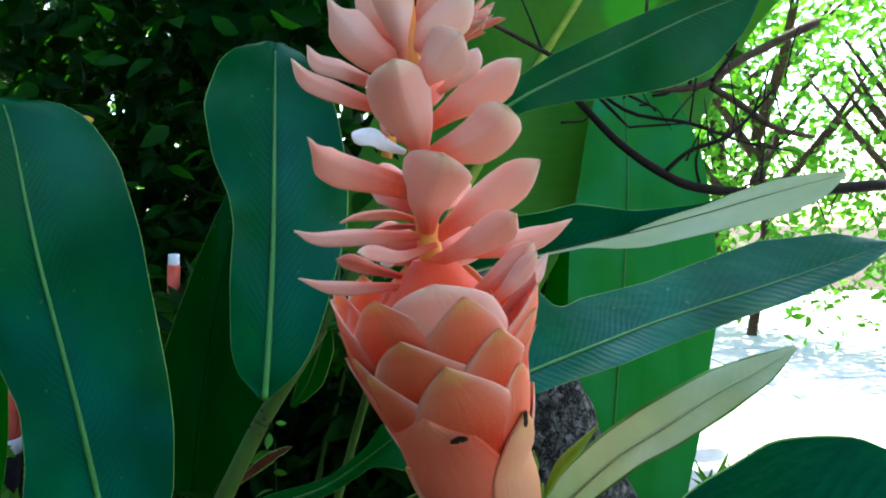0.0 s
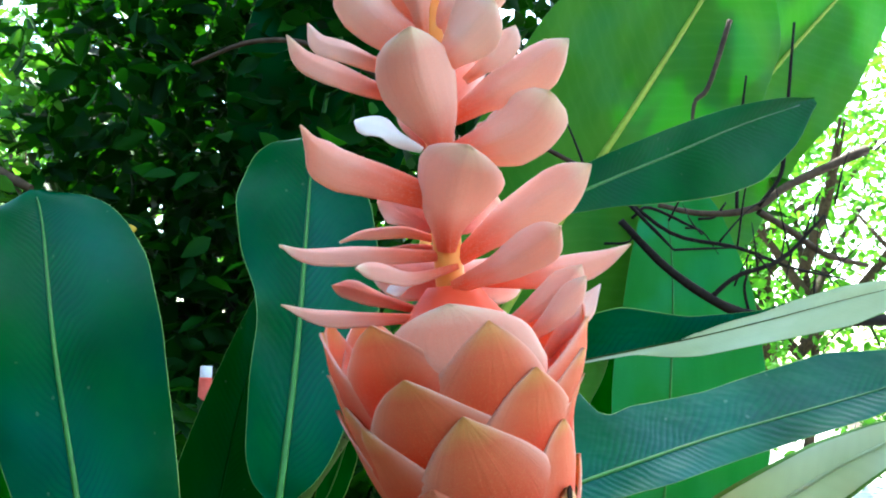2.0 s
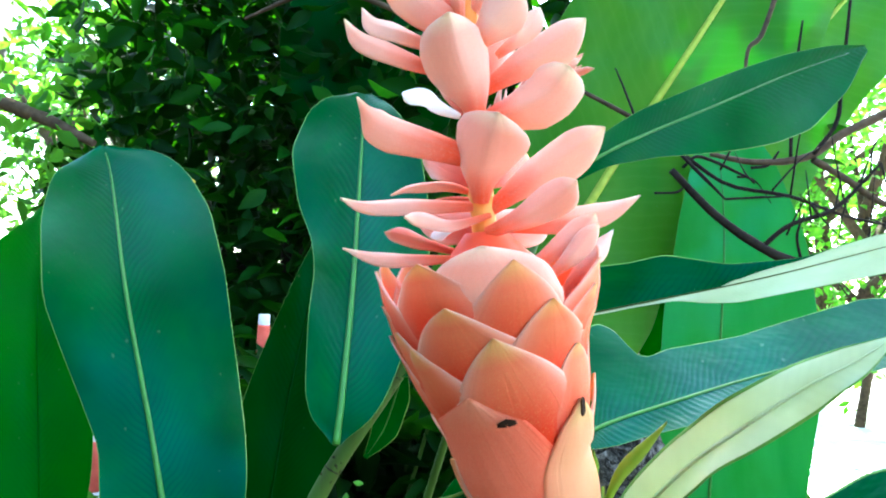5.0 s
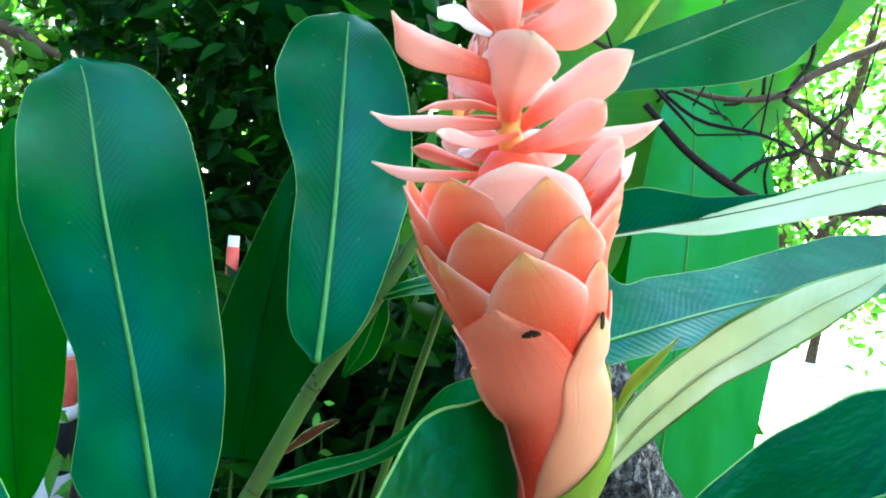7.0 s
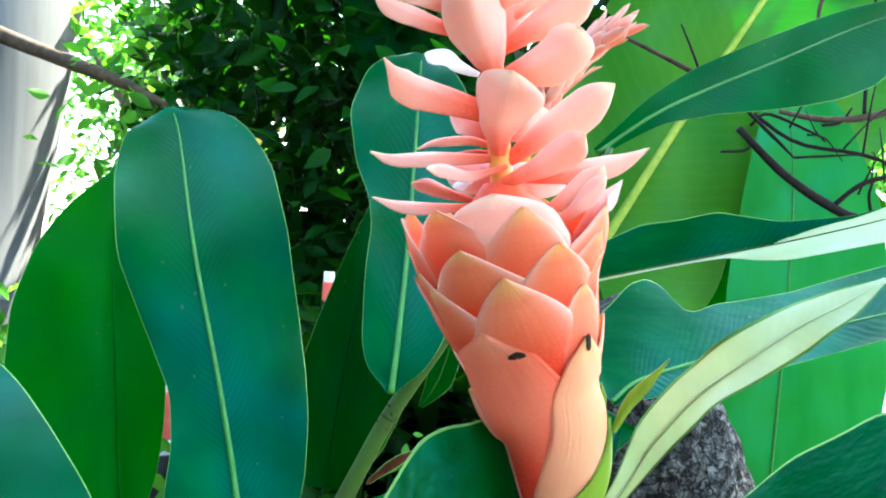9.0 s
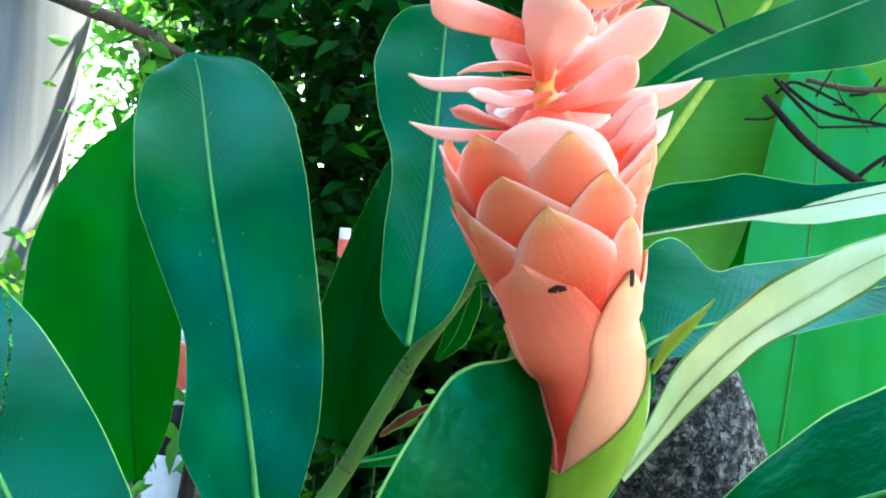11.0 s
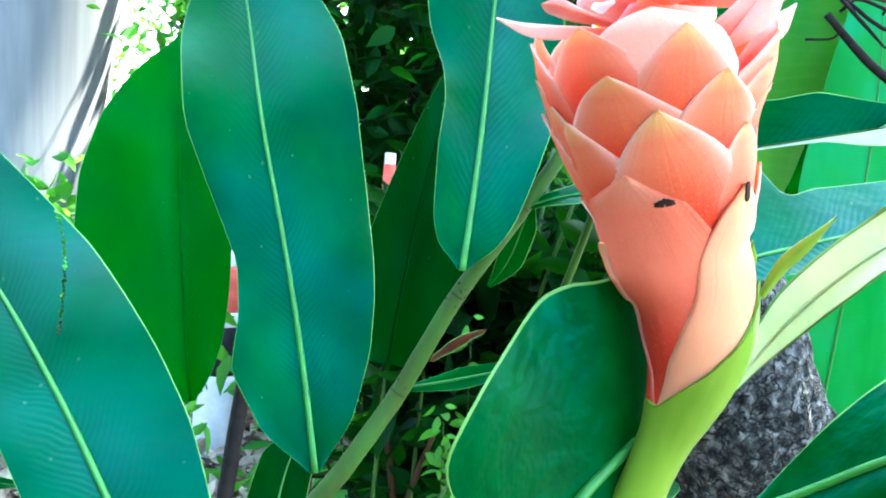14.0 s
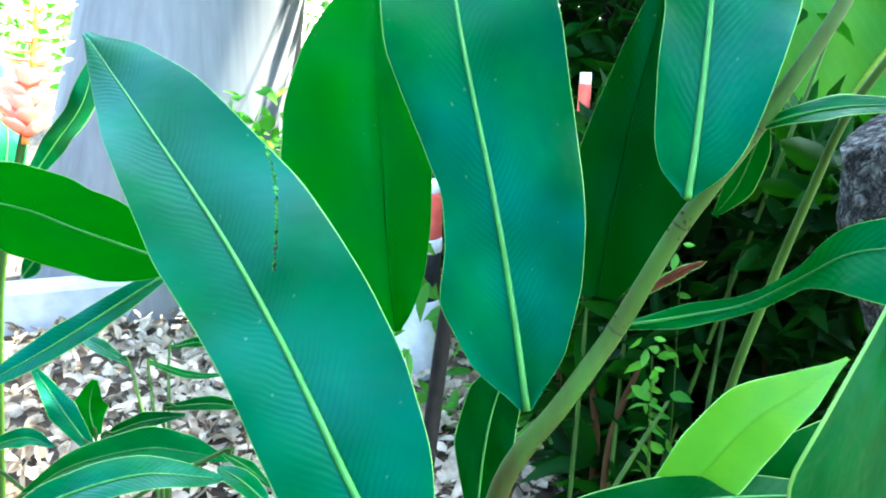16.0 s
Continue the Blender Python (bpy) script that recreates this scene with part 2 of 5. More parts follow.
def bark_material(name):
    """Rough grey bark: plates between dark cracks, with pale lichen blotches."""
    m, nt, p = material(name)
    tc = nt.nodes.new("ShaderNodeTexCoord")
    warp = nt.nodes.new("ShaderNodeVectorMath")
    warp.operation = "MULTIPLY_ADD"
    nz = nt.nodes.new("ShaderNodeTexNoise")
    nz.inputs["Scale"].default_value = 22.0
    nz.inputs["Detail"].default_value = 5.0
    nt.links.new(tc.outputs["Object"], nz.inputs["Vector"])
    nt.links.new(nz.outputs["Color"], warp.inputs[0])
    warp.inputs[1].default_value = (0.13, 0.13, 0.16)
    nt.links.new(tc.outputs["Object"], warp.inputs[2])
    vo = nt.nodes.new("ShaderNodeTexVoronoi")
    vo.feature = "DISTANCE_TO_EDGE"
    vo.inputs["Scale"].default_value = 34.0
    nt.links.new(warp.outputs[0], vo.inputs["Vector"])
    plate = ramp(nt, vo.outputs["Distance"], [(0.0, (0, 0, 0)), (0.1, (1, 1, 1))])
    mott = noise_out(nt, 55.0, 7.0, 0.65, vector=tc.outputs["Object"])
    col = ramp(nt, mott, [(0.36, (0.008, 0.008, 0.007)), (0.5, (0.045, 0.046, 0.04)), (0.66, (0.17, 0.17, 0.15))])
    col = mix_rgb(nt, maths(nt, "SUBTRACT", 1.0, plate), col, (0.003, 0.003, 0.003))
    nt.links.new(col, p.inputs["Base Color"])
    p.inputs["Roughness"].default_value = 0.95
    p.inputs["Specular IOR Level"].default_value = 0.15
    bump(nt, maths(nt, "ADD", plate, maths(nt, "MULTIPLY", mott, 1.2)), 1.0, 0.012, p)
    return m


BARK = bark_material("bark")
TRUNK_GREY = plain_material("smooth_grey_bark", (0.11, 0.11, 0.108), (0.17, 0.168, 0.165), 0.8, 9, relief=0.04, depth=0.002, detail=6.0, stretch=(2.5, 2.5, 0.12))
TWIG = plain_material("twig_bark", (0.004, 0.003, 0.002), (0.016, 0.012, 0.008), 0.85, 60, relief=0.6)
LIMB = plain_material("limb_bark", (0.025, 0.016, 0.009), (0.08, 0.055, 0.032), 0.85, 40, relief=0.6)
SOIL = plain_material("soil_and_litter", (0.014, 0.01, 0.006), (0.07, 0.05, 0.032), 0.95, 14, relief=0.9, depth=0.02, detail=8.0)
CONCRETE = plain_material("concrete", (0.24, 0.25, 0.26), (0.4, 0.4, 0.4), 0.9, 12, relief=0.4, depth=0.003, detail=7.0)
YELLOWED = plain_material("yellowed_leaf", (0.4, 0.25, 0.02), (0.6, 0.42, 0.04), 0.6, 50, share=0.3)
DEAD_LEAF = plain_material("withered_leaf", (0.03, 0.008, 0.002), (0.16, 0.035, 0.006), 0.75, 40, share=0.15)
GAP = plain_material("dark_gap", (0.012, 0.006, 0.003), (0.04, 0.02, 0.01), 0.9, 300)
DRY = plain_material("dry_stalk", (0.025, 0.012, 0.005), (0.09, 0.045, 0.018), 0.85, 40, stretch=(1, 1, 0.2))
POST_RED = plain_material("red_paint", (0.6, 0.08, 0.05), (0.75, 0.14, 0.09), 0.5, 30)
POST_WHITE = plain_material("white_paint", (0.6, 0.6, 0.6), (0.8, 0.8, 0.8), 0.5, 30)
POST_BLACK = plain_material("black_paint", (0.01, 0.01, 0.012), (0.03, 0.03, 0.03), 0.5, 30)
PAVING = plain_material("pale_paving", (0.4, 0.4, 0.39), (0.55, 0.55, 0.53), 0.9, 14, relief=0.3, depth=0.003, detail=6.0)
LITTER = plain_material("dry_leaf", (0.09, 0.05, 0.028), (0.6, 0.5, 0.36), 0.8, 25, share=0.15)


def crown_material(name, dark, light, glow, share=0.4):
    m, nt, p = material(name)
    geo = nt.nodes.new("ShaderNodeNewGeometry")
    # the last stop brightens a few leaves as though sunlight caught them
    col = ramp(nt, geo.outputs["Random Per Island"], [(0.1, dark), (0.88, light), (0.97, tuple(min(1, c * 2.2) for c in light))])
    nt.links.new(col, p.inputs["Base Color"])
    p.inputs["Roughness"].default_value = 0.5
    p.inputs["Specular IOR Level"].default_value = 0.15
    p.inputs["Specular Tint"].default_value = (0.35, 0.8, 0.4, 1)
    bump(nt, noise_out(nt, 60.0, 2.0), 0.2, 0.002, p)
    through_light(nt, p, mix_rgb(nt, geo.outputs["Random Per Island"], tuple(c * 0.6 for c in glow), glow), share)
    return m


# near-black leaves: the deep shade inside the greenery is put into their colour
CROWN_DARK = crown_material("shaded_foliage", (0.0007, 0.008, 0.0008), (0.0025, 0.024, 0.0018), (0.012, 0.085, 0.001))
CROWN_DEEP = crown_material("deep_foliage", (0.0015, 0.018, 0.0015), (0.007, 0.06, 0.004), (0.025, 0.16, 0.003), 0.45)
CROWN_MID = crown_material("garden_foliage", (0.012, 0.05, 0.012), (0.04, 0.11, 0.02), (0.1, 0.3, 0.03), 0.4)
# lit copy of the foliage: sunlight is put into its brighter leaf colour
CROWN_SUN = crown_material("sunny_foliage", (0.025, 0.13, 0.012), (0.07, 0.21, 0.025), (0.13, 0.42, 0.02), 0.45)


# ---------------------------------------------------------------- mesh helpers
def thing(name, at, label, category, group="", kind=""):
    ob = new(name)
    ob.empty_display_size = 0.05
    ob.location = at
    return tagged(ob, label, category, group, kind)


def part(name, bm, mats, parent=None, label=""):
    me = bpy.data.meshes.new(name)
    bm.normal_update()
    bm.to_mesh(me)
    bm.free()
    for m in mats if isinstance(mats, (list, tuple)) else [mats]:
        me.materials.append(m)
    ob = new(name, me)
    if parent is not None:
        ob.parent = parent
        ob.matrix_parent_inverse = Matrix.Translation(-world_at(parent))
    return tagged(ob, label) if label else ob


def world_at(ob):
    """Where an object stands; parents here are only shifted, never turned."""
    v = Vector(ob.location)
    return v if ob.type == "EMPTY" else Vector((0, 0, 0))


def spline(points, n):
    """n + 1 points on a smooth line through the given ones."""
    ps = [Vector(p) for p in points]
    ps = [ps[0] * 2 - ps[1]] + ps + [ps[-1] * 2 - ps[-2]]
    spans, out = len(ps) - 3, []
    for i in range(n + 1):
        f = i / n * spans
        k = min(int(f), spans - 1)
        u = f - k
        a, b, c, d = ps[k : k + 4]
        out.append(0.5 * (2 * b + (c - a) * u + (2 * a - 5 * b + 4 * c - d) * u * u + (3 * b - a - 3 * c + d) * u ** 3))
    return out


def tube_into(bm, line, radii, sides=8, ripple=0.0, seed=0):
    rings, prev = [], Vector((0.3, 0.9, 0.2))
    n = len(line)
    for i, c in enumerate(line):
        t = (line[min(i + 1, n - 1)] - line[max(i - 1, 0)]).normalized()
        a = (prev - t * prev.dot(t)).normalized()
        b, prev = t.cross(a), a
        f = i / max(n - 1, 1) * (len(radii) - 1)
        k = min(int(f), len(radii) - 2)
        r = radii[k] + (radii[k + 1] - radii[k]) * (f - k)
        ring = []
        for j in range(sides):
            w = 2 * math.pi * j / sides
            rr = r * (1 + ripple * noise.noise(Vector((math.cos(w) * 1.5 + seed, math.sin(w) * 1.5, i * 0.55))))
            ring.append(bm.verts.new(c + a * rr * math.cos(w) + b * rr * math.sin(w)))
        rings.append(ring)
    for r0, r1 in zip(rings, rings[1:]):
        for j in range(sides):
            f = bm.faces.new((r0[j], r0[(j + 1) % sides], r1[(j + 1) % sides], r1[j]))
            f.smooth = True
    for ring in (rings[0][::-1], rings[-1]):
        bm.faces.new(ring)
    return rings


def tube(name, points, radii, mat, parent=None, label="", n=24, sides=8, ripple=0.0, seed=0):
    bm = bmesh.new()
    tube_into(bm, spline(points, n), radii, sides, ripple, seed)
    return part(name, bm, mat, parent, label)


def smooth_profile(knots, rows, soft):
    """Values at rows + 1 even steps on a smooth line through the (place, value) knots, rounded over the length soft."""
    raw = np.interp(np.linspace(0, 1, 8 * rows + 1), [k[0] for k in knots], [k[1] for k in knots])
    reach = max(2, int(8 * rows * soft))
    weights = np.hanning(2 * reach + 3)[1:-1]
    out = np.convolve(np.concatenate([np.full(reach, raw[0]), raw, np.full(reach, raw[-1])]), weights / weights.sum(), "valid")[::8]
    return [max(0.0006, float(v)) for v in out]


def leaf(parent, mid, width, face, mats=None, widest=0.55, blunt=0.62, left=0.5, fold=0.12, wave=0.03, seed=0, tip_face=None, rib=0.0022, label="", cols=9, rows=44, tear=None, pale=None, rib_mat=None, outline=None, soft=0.04):
    """A blade along the midrib line mid (base to tip): closed, with an upper and an under side, a pale margin and a raised midrib."""
    mats = mats or (LEAF, LEAF_UNDER)
    rnd = random.Random(seed)
    ph = [rnd.uniform(0, 6.28) for _ in range(4)]
    line = spline(mid, rows)
    length = sum((b - a).length for a, b in zip(line, line[1:]))
    f0, f1 = Vector(face).normalized(), Vector(tip_face or face).normalized()
    back = blunt * (1 - widest) / widest
    peak = widest ** blunt * (1 - widest) ** back
    if outline:
        width = 2 * max(max(o[1], o[2]) for o in outline)
        halves = [smooth_profile([(o[0], o[k]) for o in outline], rows, soft) for k in (1, 2)]
    us = [math.copysign(abs(u) ** 0.9, u) for u in np.linspace(-1, 1, 2 * cols + 1)]
    us = [-1.0, -1 + 0.0009 / (width * 0.5)] + [u * (1 - 0.0012 / (width * 0.5)) for u in us[1:-1]] + [1 - 0.0009 / (width * 0.5), 1.0]
    bm = bmesh.new()
    uvl = bm.loops.layers.uv.new("UVMap")
    top, low, uvs = [], [], {}
    for i, c in enumerate(line):
        s = i / rows
        t = (line[min(i + 1, rows)] - line[max(i - 1, 0)]).normalized()
        f = f0.lerp(f1, s)
        nrm = (f - t * f.dot(t)).normalized()
        side = t.cross(nrm)
        prof = max(0.012, (max(s, 1e-4) ** blunt * max(1 - s, 1e-4) ** back) / peak)
        ra, rb = [], []
        for u in us:
            w = width * prof * (left if u < 0 else 1 - left) if outline is None else halves[u > 0][i]
            side_wave = wave * (math.sin(s * 11 + ph[0 if u < 0 else 1]) * 0.6 + math.sin(s * 23 + ph[2 if u < 0 else 3]) * 0.4)
            lift = w * (abs(u) * fold + u * u * (side_wave - fold * 0.35)) + width * 0.012 * abs(u) * math.sin(s * 17 + u * 3 + ph[1])
            w *= 1 if outline else 1 + 0.045 * math.sin(s * 12 + ph[2 if u < 0 else 0]) + 0.015 * math.sin(s * 31 + ph[1 if u < 0 else 3])
            p = c + side * (u * w) + nrm * lift
            thick = 0.0003 + 0.0005 * (1 - abs(u))
            va, vb = bm.verts.new(p), bm.verts.new(p - nrm * thick)
            uvs[va] = uvs[vb] = (u * w, s * length)
            ra.append(va)
            rb.append(vb)
        top.append(ra)
        low.append(rb)
    last = len(us) - 1
    for i in range(rows):
        for j in range(last):
            s, u = (i + 0.5) / rows, (us[j] + us[j + 1]) / 2
            if tear and tear[0] < s < tear[1] and abs(u - tear[2] - (tear[3] - tear[2]) * (s - tear[0]) / (tear[1] - tear[0])) < tear[4]:
                continue
            edge = j == 0 or j == last - 1
            for quad, m in (((top[i][j], top[i][j + 1], top[i + 1][j + 1], top[i + 1][j]), 0), ((low[i][j], low[i + 1][j], low[i + 1][j + 1], low[i][j + 1]), 1)):
                f = bm.faces.new(quad)
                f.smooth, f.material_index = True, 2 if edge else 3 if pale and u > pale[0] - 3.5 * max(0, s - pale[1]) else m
        for j in (0, last):
            a, b, c, d = top[i][j], top[i + 1][j], low[i + 1][j], low[i][j]
            f = bm.faces.new((a, b, c, d) if j == 0 else (a, d, c, b))
            f.material_index = 2
    for f in bm.faces:
        for l in f.loops:
            l[uvl].uv = uvs[l.vert]
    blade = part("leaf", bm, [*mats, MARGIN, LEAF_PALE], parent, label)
    bm = bmesh.new()
    rl = [c + (f0.lerp(f1, i / rows)) * 0.0006 for i, c in enumerate(line[: rows - 1])]
    tube_into(bm, rl, [rib, rib * 0.85, rib * 0.6, rib * 0.2], 6)
    part("midrib", bm, rib_mat or RIB, blade, "pale green midrib")
    return blade


def bract(parent, base, tip, width, normal, mat, cup=0.9, bow=0.12, widest=0.6, blunt=0.55, hook=0.0, name="bract", thick=0.0007, rows=16, cols=6, label="", twist=0.0, curl=0.0):
    """A fleshy cupped scale from base to tip, its outer side towards normal."""
    b, e, nn = Vector(base), Vector(tip), Vector(normal).normalized()
    t = (e - b).normalized()
    n = (nn - t * nn.dot(t)).normalized()
    side, length = t.cross(n), (e - b).length
    back = blunt * (1 - widest) / widest
    peak = widest ** blunt * (1 - widest) ** back
    bm = bmesh.new()
    uvl = bm.loops.layers.uv.new("UVMap")
    top, low, uvs = [], [], {}
    for i in range(rows + 1):
        s = i / rows
        w = 0.5 * width * max(0.03, max(s, 0.02) ** blunt * max(1 - s, 1e-3) ** back / peak)
        c = b + t * (length * s) + n * (length * (bow * 4 * s * (1 - s) + hook * s ** 4))
        n_s = (n + side * (twist * (s - 0.3))).normalized()
        side_s = t.cross(n_s)
        ra, rb = [], []
        for j in range(-cols, cols + 1):
            u = j / cols
            a = u * cup
            lat, sag = (w * math.sin(a) / max(cup, 1e-3), w * (1 - math.cos(a)) / max(cup, 1e-3))
            p = c + n_s * (0.05 * w * max(0.0, 1 - 4 * abs(u))) + side_s * (lat * (1 + 0.05 * math.sin(9 * s + 40 * width * 20 + u))) - n_s * (sag - curl * w * u * u * math.sin(7 * s + width * 900))
            q = thick * (1.15 - u * u * 0.8)
            va, vb = bm.verts.new(p), bm.verts.new(p - n * q)
            uvs[va] = uvs[vb] = (u, s)
            ra.append(va)
            rb.append(vb)
        top.append(ra)
        low.append(rb)
    m = 2 * cols
    for i in range(rows):
        for j in range(m):
            bm.faces.new((top[i][j], top[i][j + 1], top[i + 1][j + 1], top[i + 1][j])).smooth = True
            bm.faces.new((low[i][j], low[i + 1][j], low[i + 1][j + 1], low[i][j + 1])).smooth = True
        bm.faces.new((top[i][0], top[i + 1][0], low[i + 1][0], low[i][0]))
        bm.faces.new((top[i][m], low[i][m], low[i + 1][m], top[i + 1][m]))
    bm.faces.new(top[rows][::-1] + low[rows])
    for f in bm.faces:
        for l in f.loops:
            l[uvl].uv = uvs[l.vert]
    return part(name, bm, mat, parent, label)


def foliage(name, parent, count, where, size, mat, seed, label="", droop=0.4, slim=0.5, kind=""):
    """A mesh of many small folded leaves; where(rnd) gives a leaf's place."""
    rnd = random.Random(seed)
    verts, faces = [], []
    for _ in range(count):
        c = Vector(where(rnd))
        s = rnd.uniform(*size)
        d = Vector((rnd.gauss(0, 1), rnd.gauss(0, 1), rnd.gauss(0, 0.6) - droop))
        d.normalize()
        n = Vector((rnd.gauss(0, 1), rnd.gauss(0, 1), rnd.gauss(0.6, 1)))
        n = (n - d * n.dot(d)).normalized()
        w = d.cross(n) * s * slim * 0.5
        k, h = len(verts), n * s
        verts += [c, c + d * s * 0.16 + w * 0.6 + h * 0.04, c + d * s * 0.4 + w + h * 0.07, c + d * s * 0.7 + w * 0.72 + h * 0.03, c + d * s - h * 0.12, c + d * s * 0.7 - w * 0.72 + h * 0.03, c + d * s * 0.4 - w + h * 0.07, c + d * s * 0.16 - w * 0.6 + h * 0.04, c + d * s * 0.45]
        faces += [(k + j, k + (j + 1) % 8, k + 8) for j in range(8)]
    me = bpy.data.meshes.new(name)
    me.from_pydata([tuple(v) for v in verts], [], faces)
    me.polygons.foreach_set("use_smooth", [True] * len(faces))
    me.materials.append(mat)
    ob = new(name, me)
    if parent is not None:
        ob.parent = parent
        ob.matrix_parent_inverse = Matrix.Translation(-world_at(parent))
    if kind:
        ob["kind"] = kind
    return tagged(ob, label) if label else ob


# ---------------------------------------------------------------- ground
def ground_height(x, y):
    far = max(0.0, min(1.0, (math.hypot(x, y) - 8) / 30))
    return 0.025 * noise.noise(Vector((x * 0.9, y * 0.9, 0))) * (1 - far) + 0.012 * noise.noise(Vector((x * 4, y * 4, 3))) * (1 - far)


bm = bmesh.new()
steps = [-400, -150, -60, -25, -12, -8] + [v * 0.25 for v in range(-26, 27)] + [8, 12, 25, 60, 150, 400]
grid = [[bm.verts.new((x, y + 2, ground_height(x, y + 2))) for x in steps] for y in steps]
for r0, r1 in zip(grid, grid[1:]):
    for j in range(len(steps) - 1):
        bm.faces.new((r0[j], r0[j + 1], r1[j + 1], r1[j])).smooth = True
ground = tagged(part("ground", bm, SOIL), "brown garden soil with dry leaf litter and sun flecks", "ground", kind="structure")

# ---------------------------------------------------------------- main ginger flower
AXIS = [(0.0135, 0.278, 0.836), (0.0225, 0.277, 0.867), (0.0298, 0.276, 0.896), (0.028, 0.274, 0.918), (0.022, 0.273, 0.93), (0.0185, 0.272, 0.945), (0.013, 0.271, 0.961), (0.01, 0.27, 0.979), (0.007, 0.269, 0.998), (0.004, 0.268, 1.02), (0.001, 0.266, 1.044), (-0.002, 0.265, 1.069), (-0.004, 0.263, 1.094)]
flower = thing("ginger_plant", (AXIS[0][0] - 0.2, AXIS[0][1] + 0.12, 0.0), "pink ginger in bloom on a green stem among its leaves", "ginger plant")
foot, top_end = Vector((AXIS[0][0] - 0.2, AXIS[0][1] + 0.12, -0.02)), Vector(AXIS[0])
bend_at = top_end - (Vector(AXIS[1]) - top_end).normalized() * 0.4
stem_line = [foot * (1 - f) ** 2 + bend_at * (2 * f * (1 - f)) + top_end * f * f for f in (k / 22 for k in range(22))]
stem_line += [top_end, Vector(AXIS[1]), Vector(AXIS[2])]
bm = bmesh.new()
tube_into(bm, stem_line, [0.0082 - 0.0014 * k / 22 for k in range(23)] + [0.0066, 0.006], 16)
part("stem", bm, STEM, flower, "yellow-green flower stem")
head = tube("rachis", AXIS[2:], [0.0085, 0.007, 0.006, 0.0035, 0.0032, 0.0028, 0.002], RACHIS, flower, "orange axis of the flower head", n=40, sides=10)
VIEW = Vector((0.02, -1.0, 0.05))
CONE = [(0.0, 0.0064), (0.0135, 0.0068), (0.0298, 0.0086), (0.0429, 0.0115), (0.0512, 0.0125), (0.0642, 0.0154), (0.0801, 0.0191), (0.096, 0.0228), (0.1039, 0.0252), (0.1118, 0.0268), (0.1196, 0.0268), (0.1275, 0.0246)]   # height along the axis and radius of the cone
up_line = spline(AXIS[1:], 240)
up_at = [0.0]
for a, b in zip(up_line, up_line[1:]):
    up_at.append(up_at[-1] + (b - a).length)


def cone_radius(h):
    return float(np.interp(h, [c[0] for c in CONE], [c[1] for c in CONE]))


def cone_point(h, angle, off=0.0):
    """A point on the cone: height along its axis, degrees round it from the front to the right, and millimetres proud."""
    k = int(np.searchsorted(up_at, h))
    k = min(max(k, 8), len(up_line) - 9)
    t = (up_line[k + 8] - up_line[k - 8]).normalized()
    front = (VIEW - t * VIEW.dot(t)).normalized()
    c = Vector([float(np.interp(h, up_at, [p[i] for p in up_line])) for i in range(3)])
    a = radians(angle)
    d = t.cross(front) * math.sin(a) + front * math.cos(a)
    return c + d * (cone_radius(h) + off * 0.001), d


def shell(name, rows, mat, parent, label="", thick=0.6):
    """A closed thin shell from rows of (point, outward) pairs; its UV map runs -1 to 1 across and 0 to 1 upwards."""
    bm = bmesh.new()
    uvl = bm.loops.layers.uv.new("UVMap")
    n, m = len(rows) - 1, len(rows[0]) - 1
    uvs, top, low = {}, [], []
    for i, row in enumerate(rows):
        ta, tb = [], []
        for j, (p, d) in enumerate(row):
            va, vb = bm.verts.new(p), bm.verts.new(p - d * thick * 0.001)
            uvs[va] = uvs[vb] = (2 * j / m - 1, i / n)
            ta.append(va)
            tb.append(vb)
        top.append(ta)
        low.append(tb)
    for i in range(n):
        for j in range(m):
            bm.faces.new((top[i][j], top[i][j + 1], top[i + 1][j + 1], top[i + 1][j])).smooth = True
            bm.faces.new((low[i][j], low[i + 1][j], low[i + 1][j + 1], low[i][j + 1])).smooth = True
        bm.faces.new((top[i][0], top[i + 1][0], low[i + 1][0], low[i][0])).smooth = True
        bm.faces.new((top[i][m], low[i][m], low[i + 1][m], top[i + 1][m])).smooth = True
    bm.faces.new(top[n][::-1] + low[n])
    for f in bm.faces:
        for l in f.loops:
            l[uvl].uv = uvs[l.vert]
    return part(name, bm, mat, parent, label)


def cone_scale(row, mat, proud=(0.2, 3.0), widest=0.42, round=1.7, seed=0):
    """A broad pointed scale pressed to the cone, its tip standing a little away."""
    h0, a0, h1, a1, width = row
    rr = random.Random(seed)
    skew, ph = rr.uniform(-0.1, 0.1), rr.uniform(0, 6.28)
    rows = []
    for i in range(23):
        s = i / 22
        h, a = h0 + (h1 - h0) * s, a0 + (a1 - a0) * s
        if s < widest:
            w = 0.72 + 0.28 * math.sin(s / widest * math.pi / 2)
        else:
            q = (s - widest) / (1 - widest)
            w = max(0.012, (1 - q ** round) * (1 - 0.1 * math.sin(q * math.pi)))
        half = math.degrees(0.56 * width * w / max(cone_radius(h), 0.004))
        row_pts = []
        for j in range(-9, 10):
            u = j / 9
            wob = 0.035 * math.sin(9 * s + ph + 2 * u)
            lift = proud[0] + (proud[1] - proud[0]) * s ** 1.3 + 0.7 * math.sin(s * math.pi) * (1 - u * u) + 0.9 * s ** 6 - 0.5 * abs(u) ** 3 * (1 - s)
            lift += 0.35 * math.sin(5 * s + ph * 2 + 3 * u) * abs(u)
            row_pts.append(cone_point(h, a + half * (u * (1 + wob) + skew * s * (1 - s)), lift))
        rows.append(row_pts)
    return shell("bract", rows, mat, head)


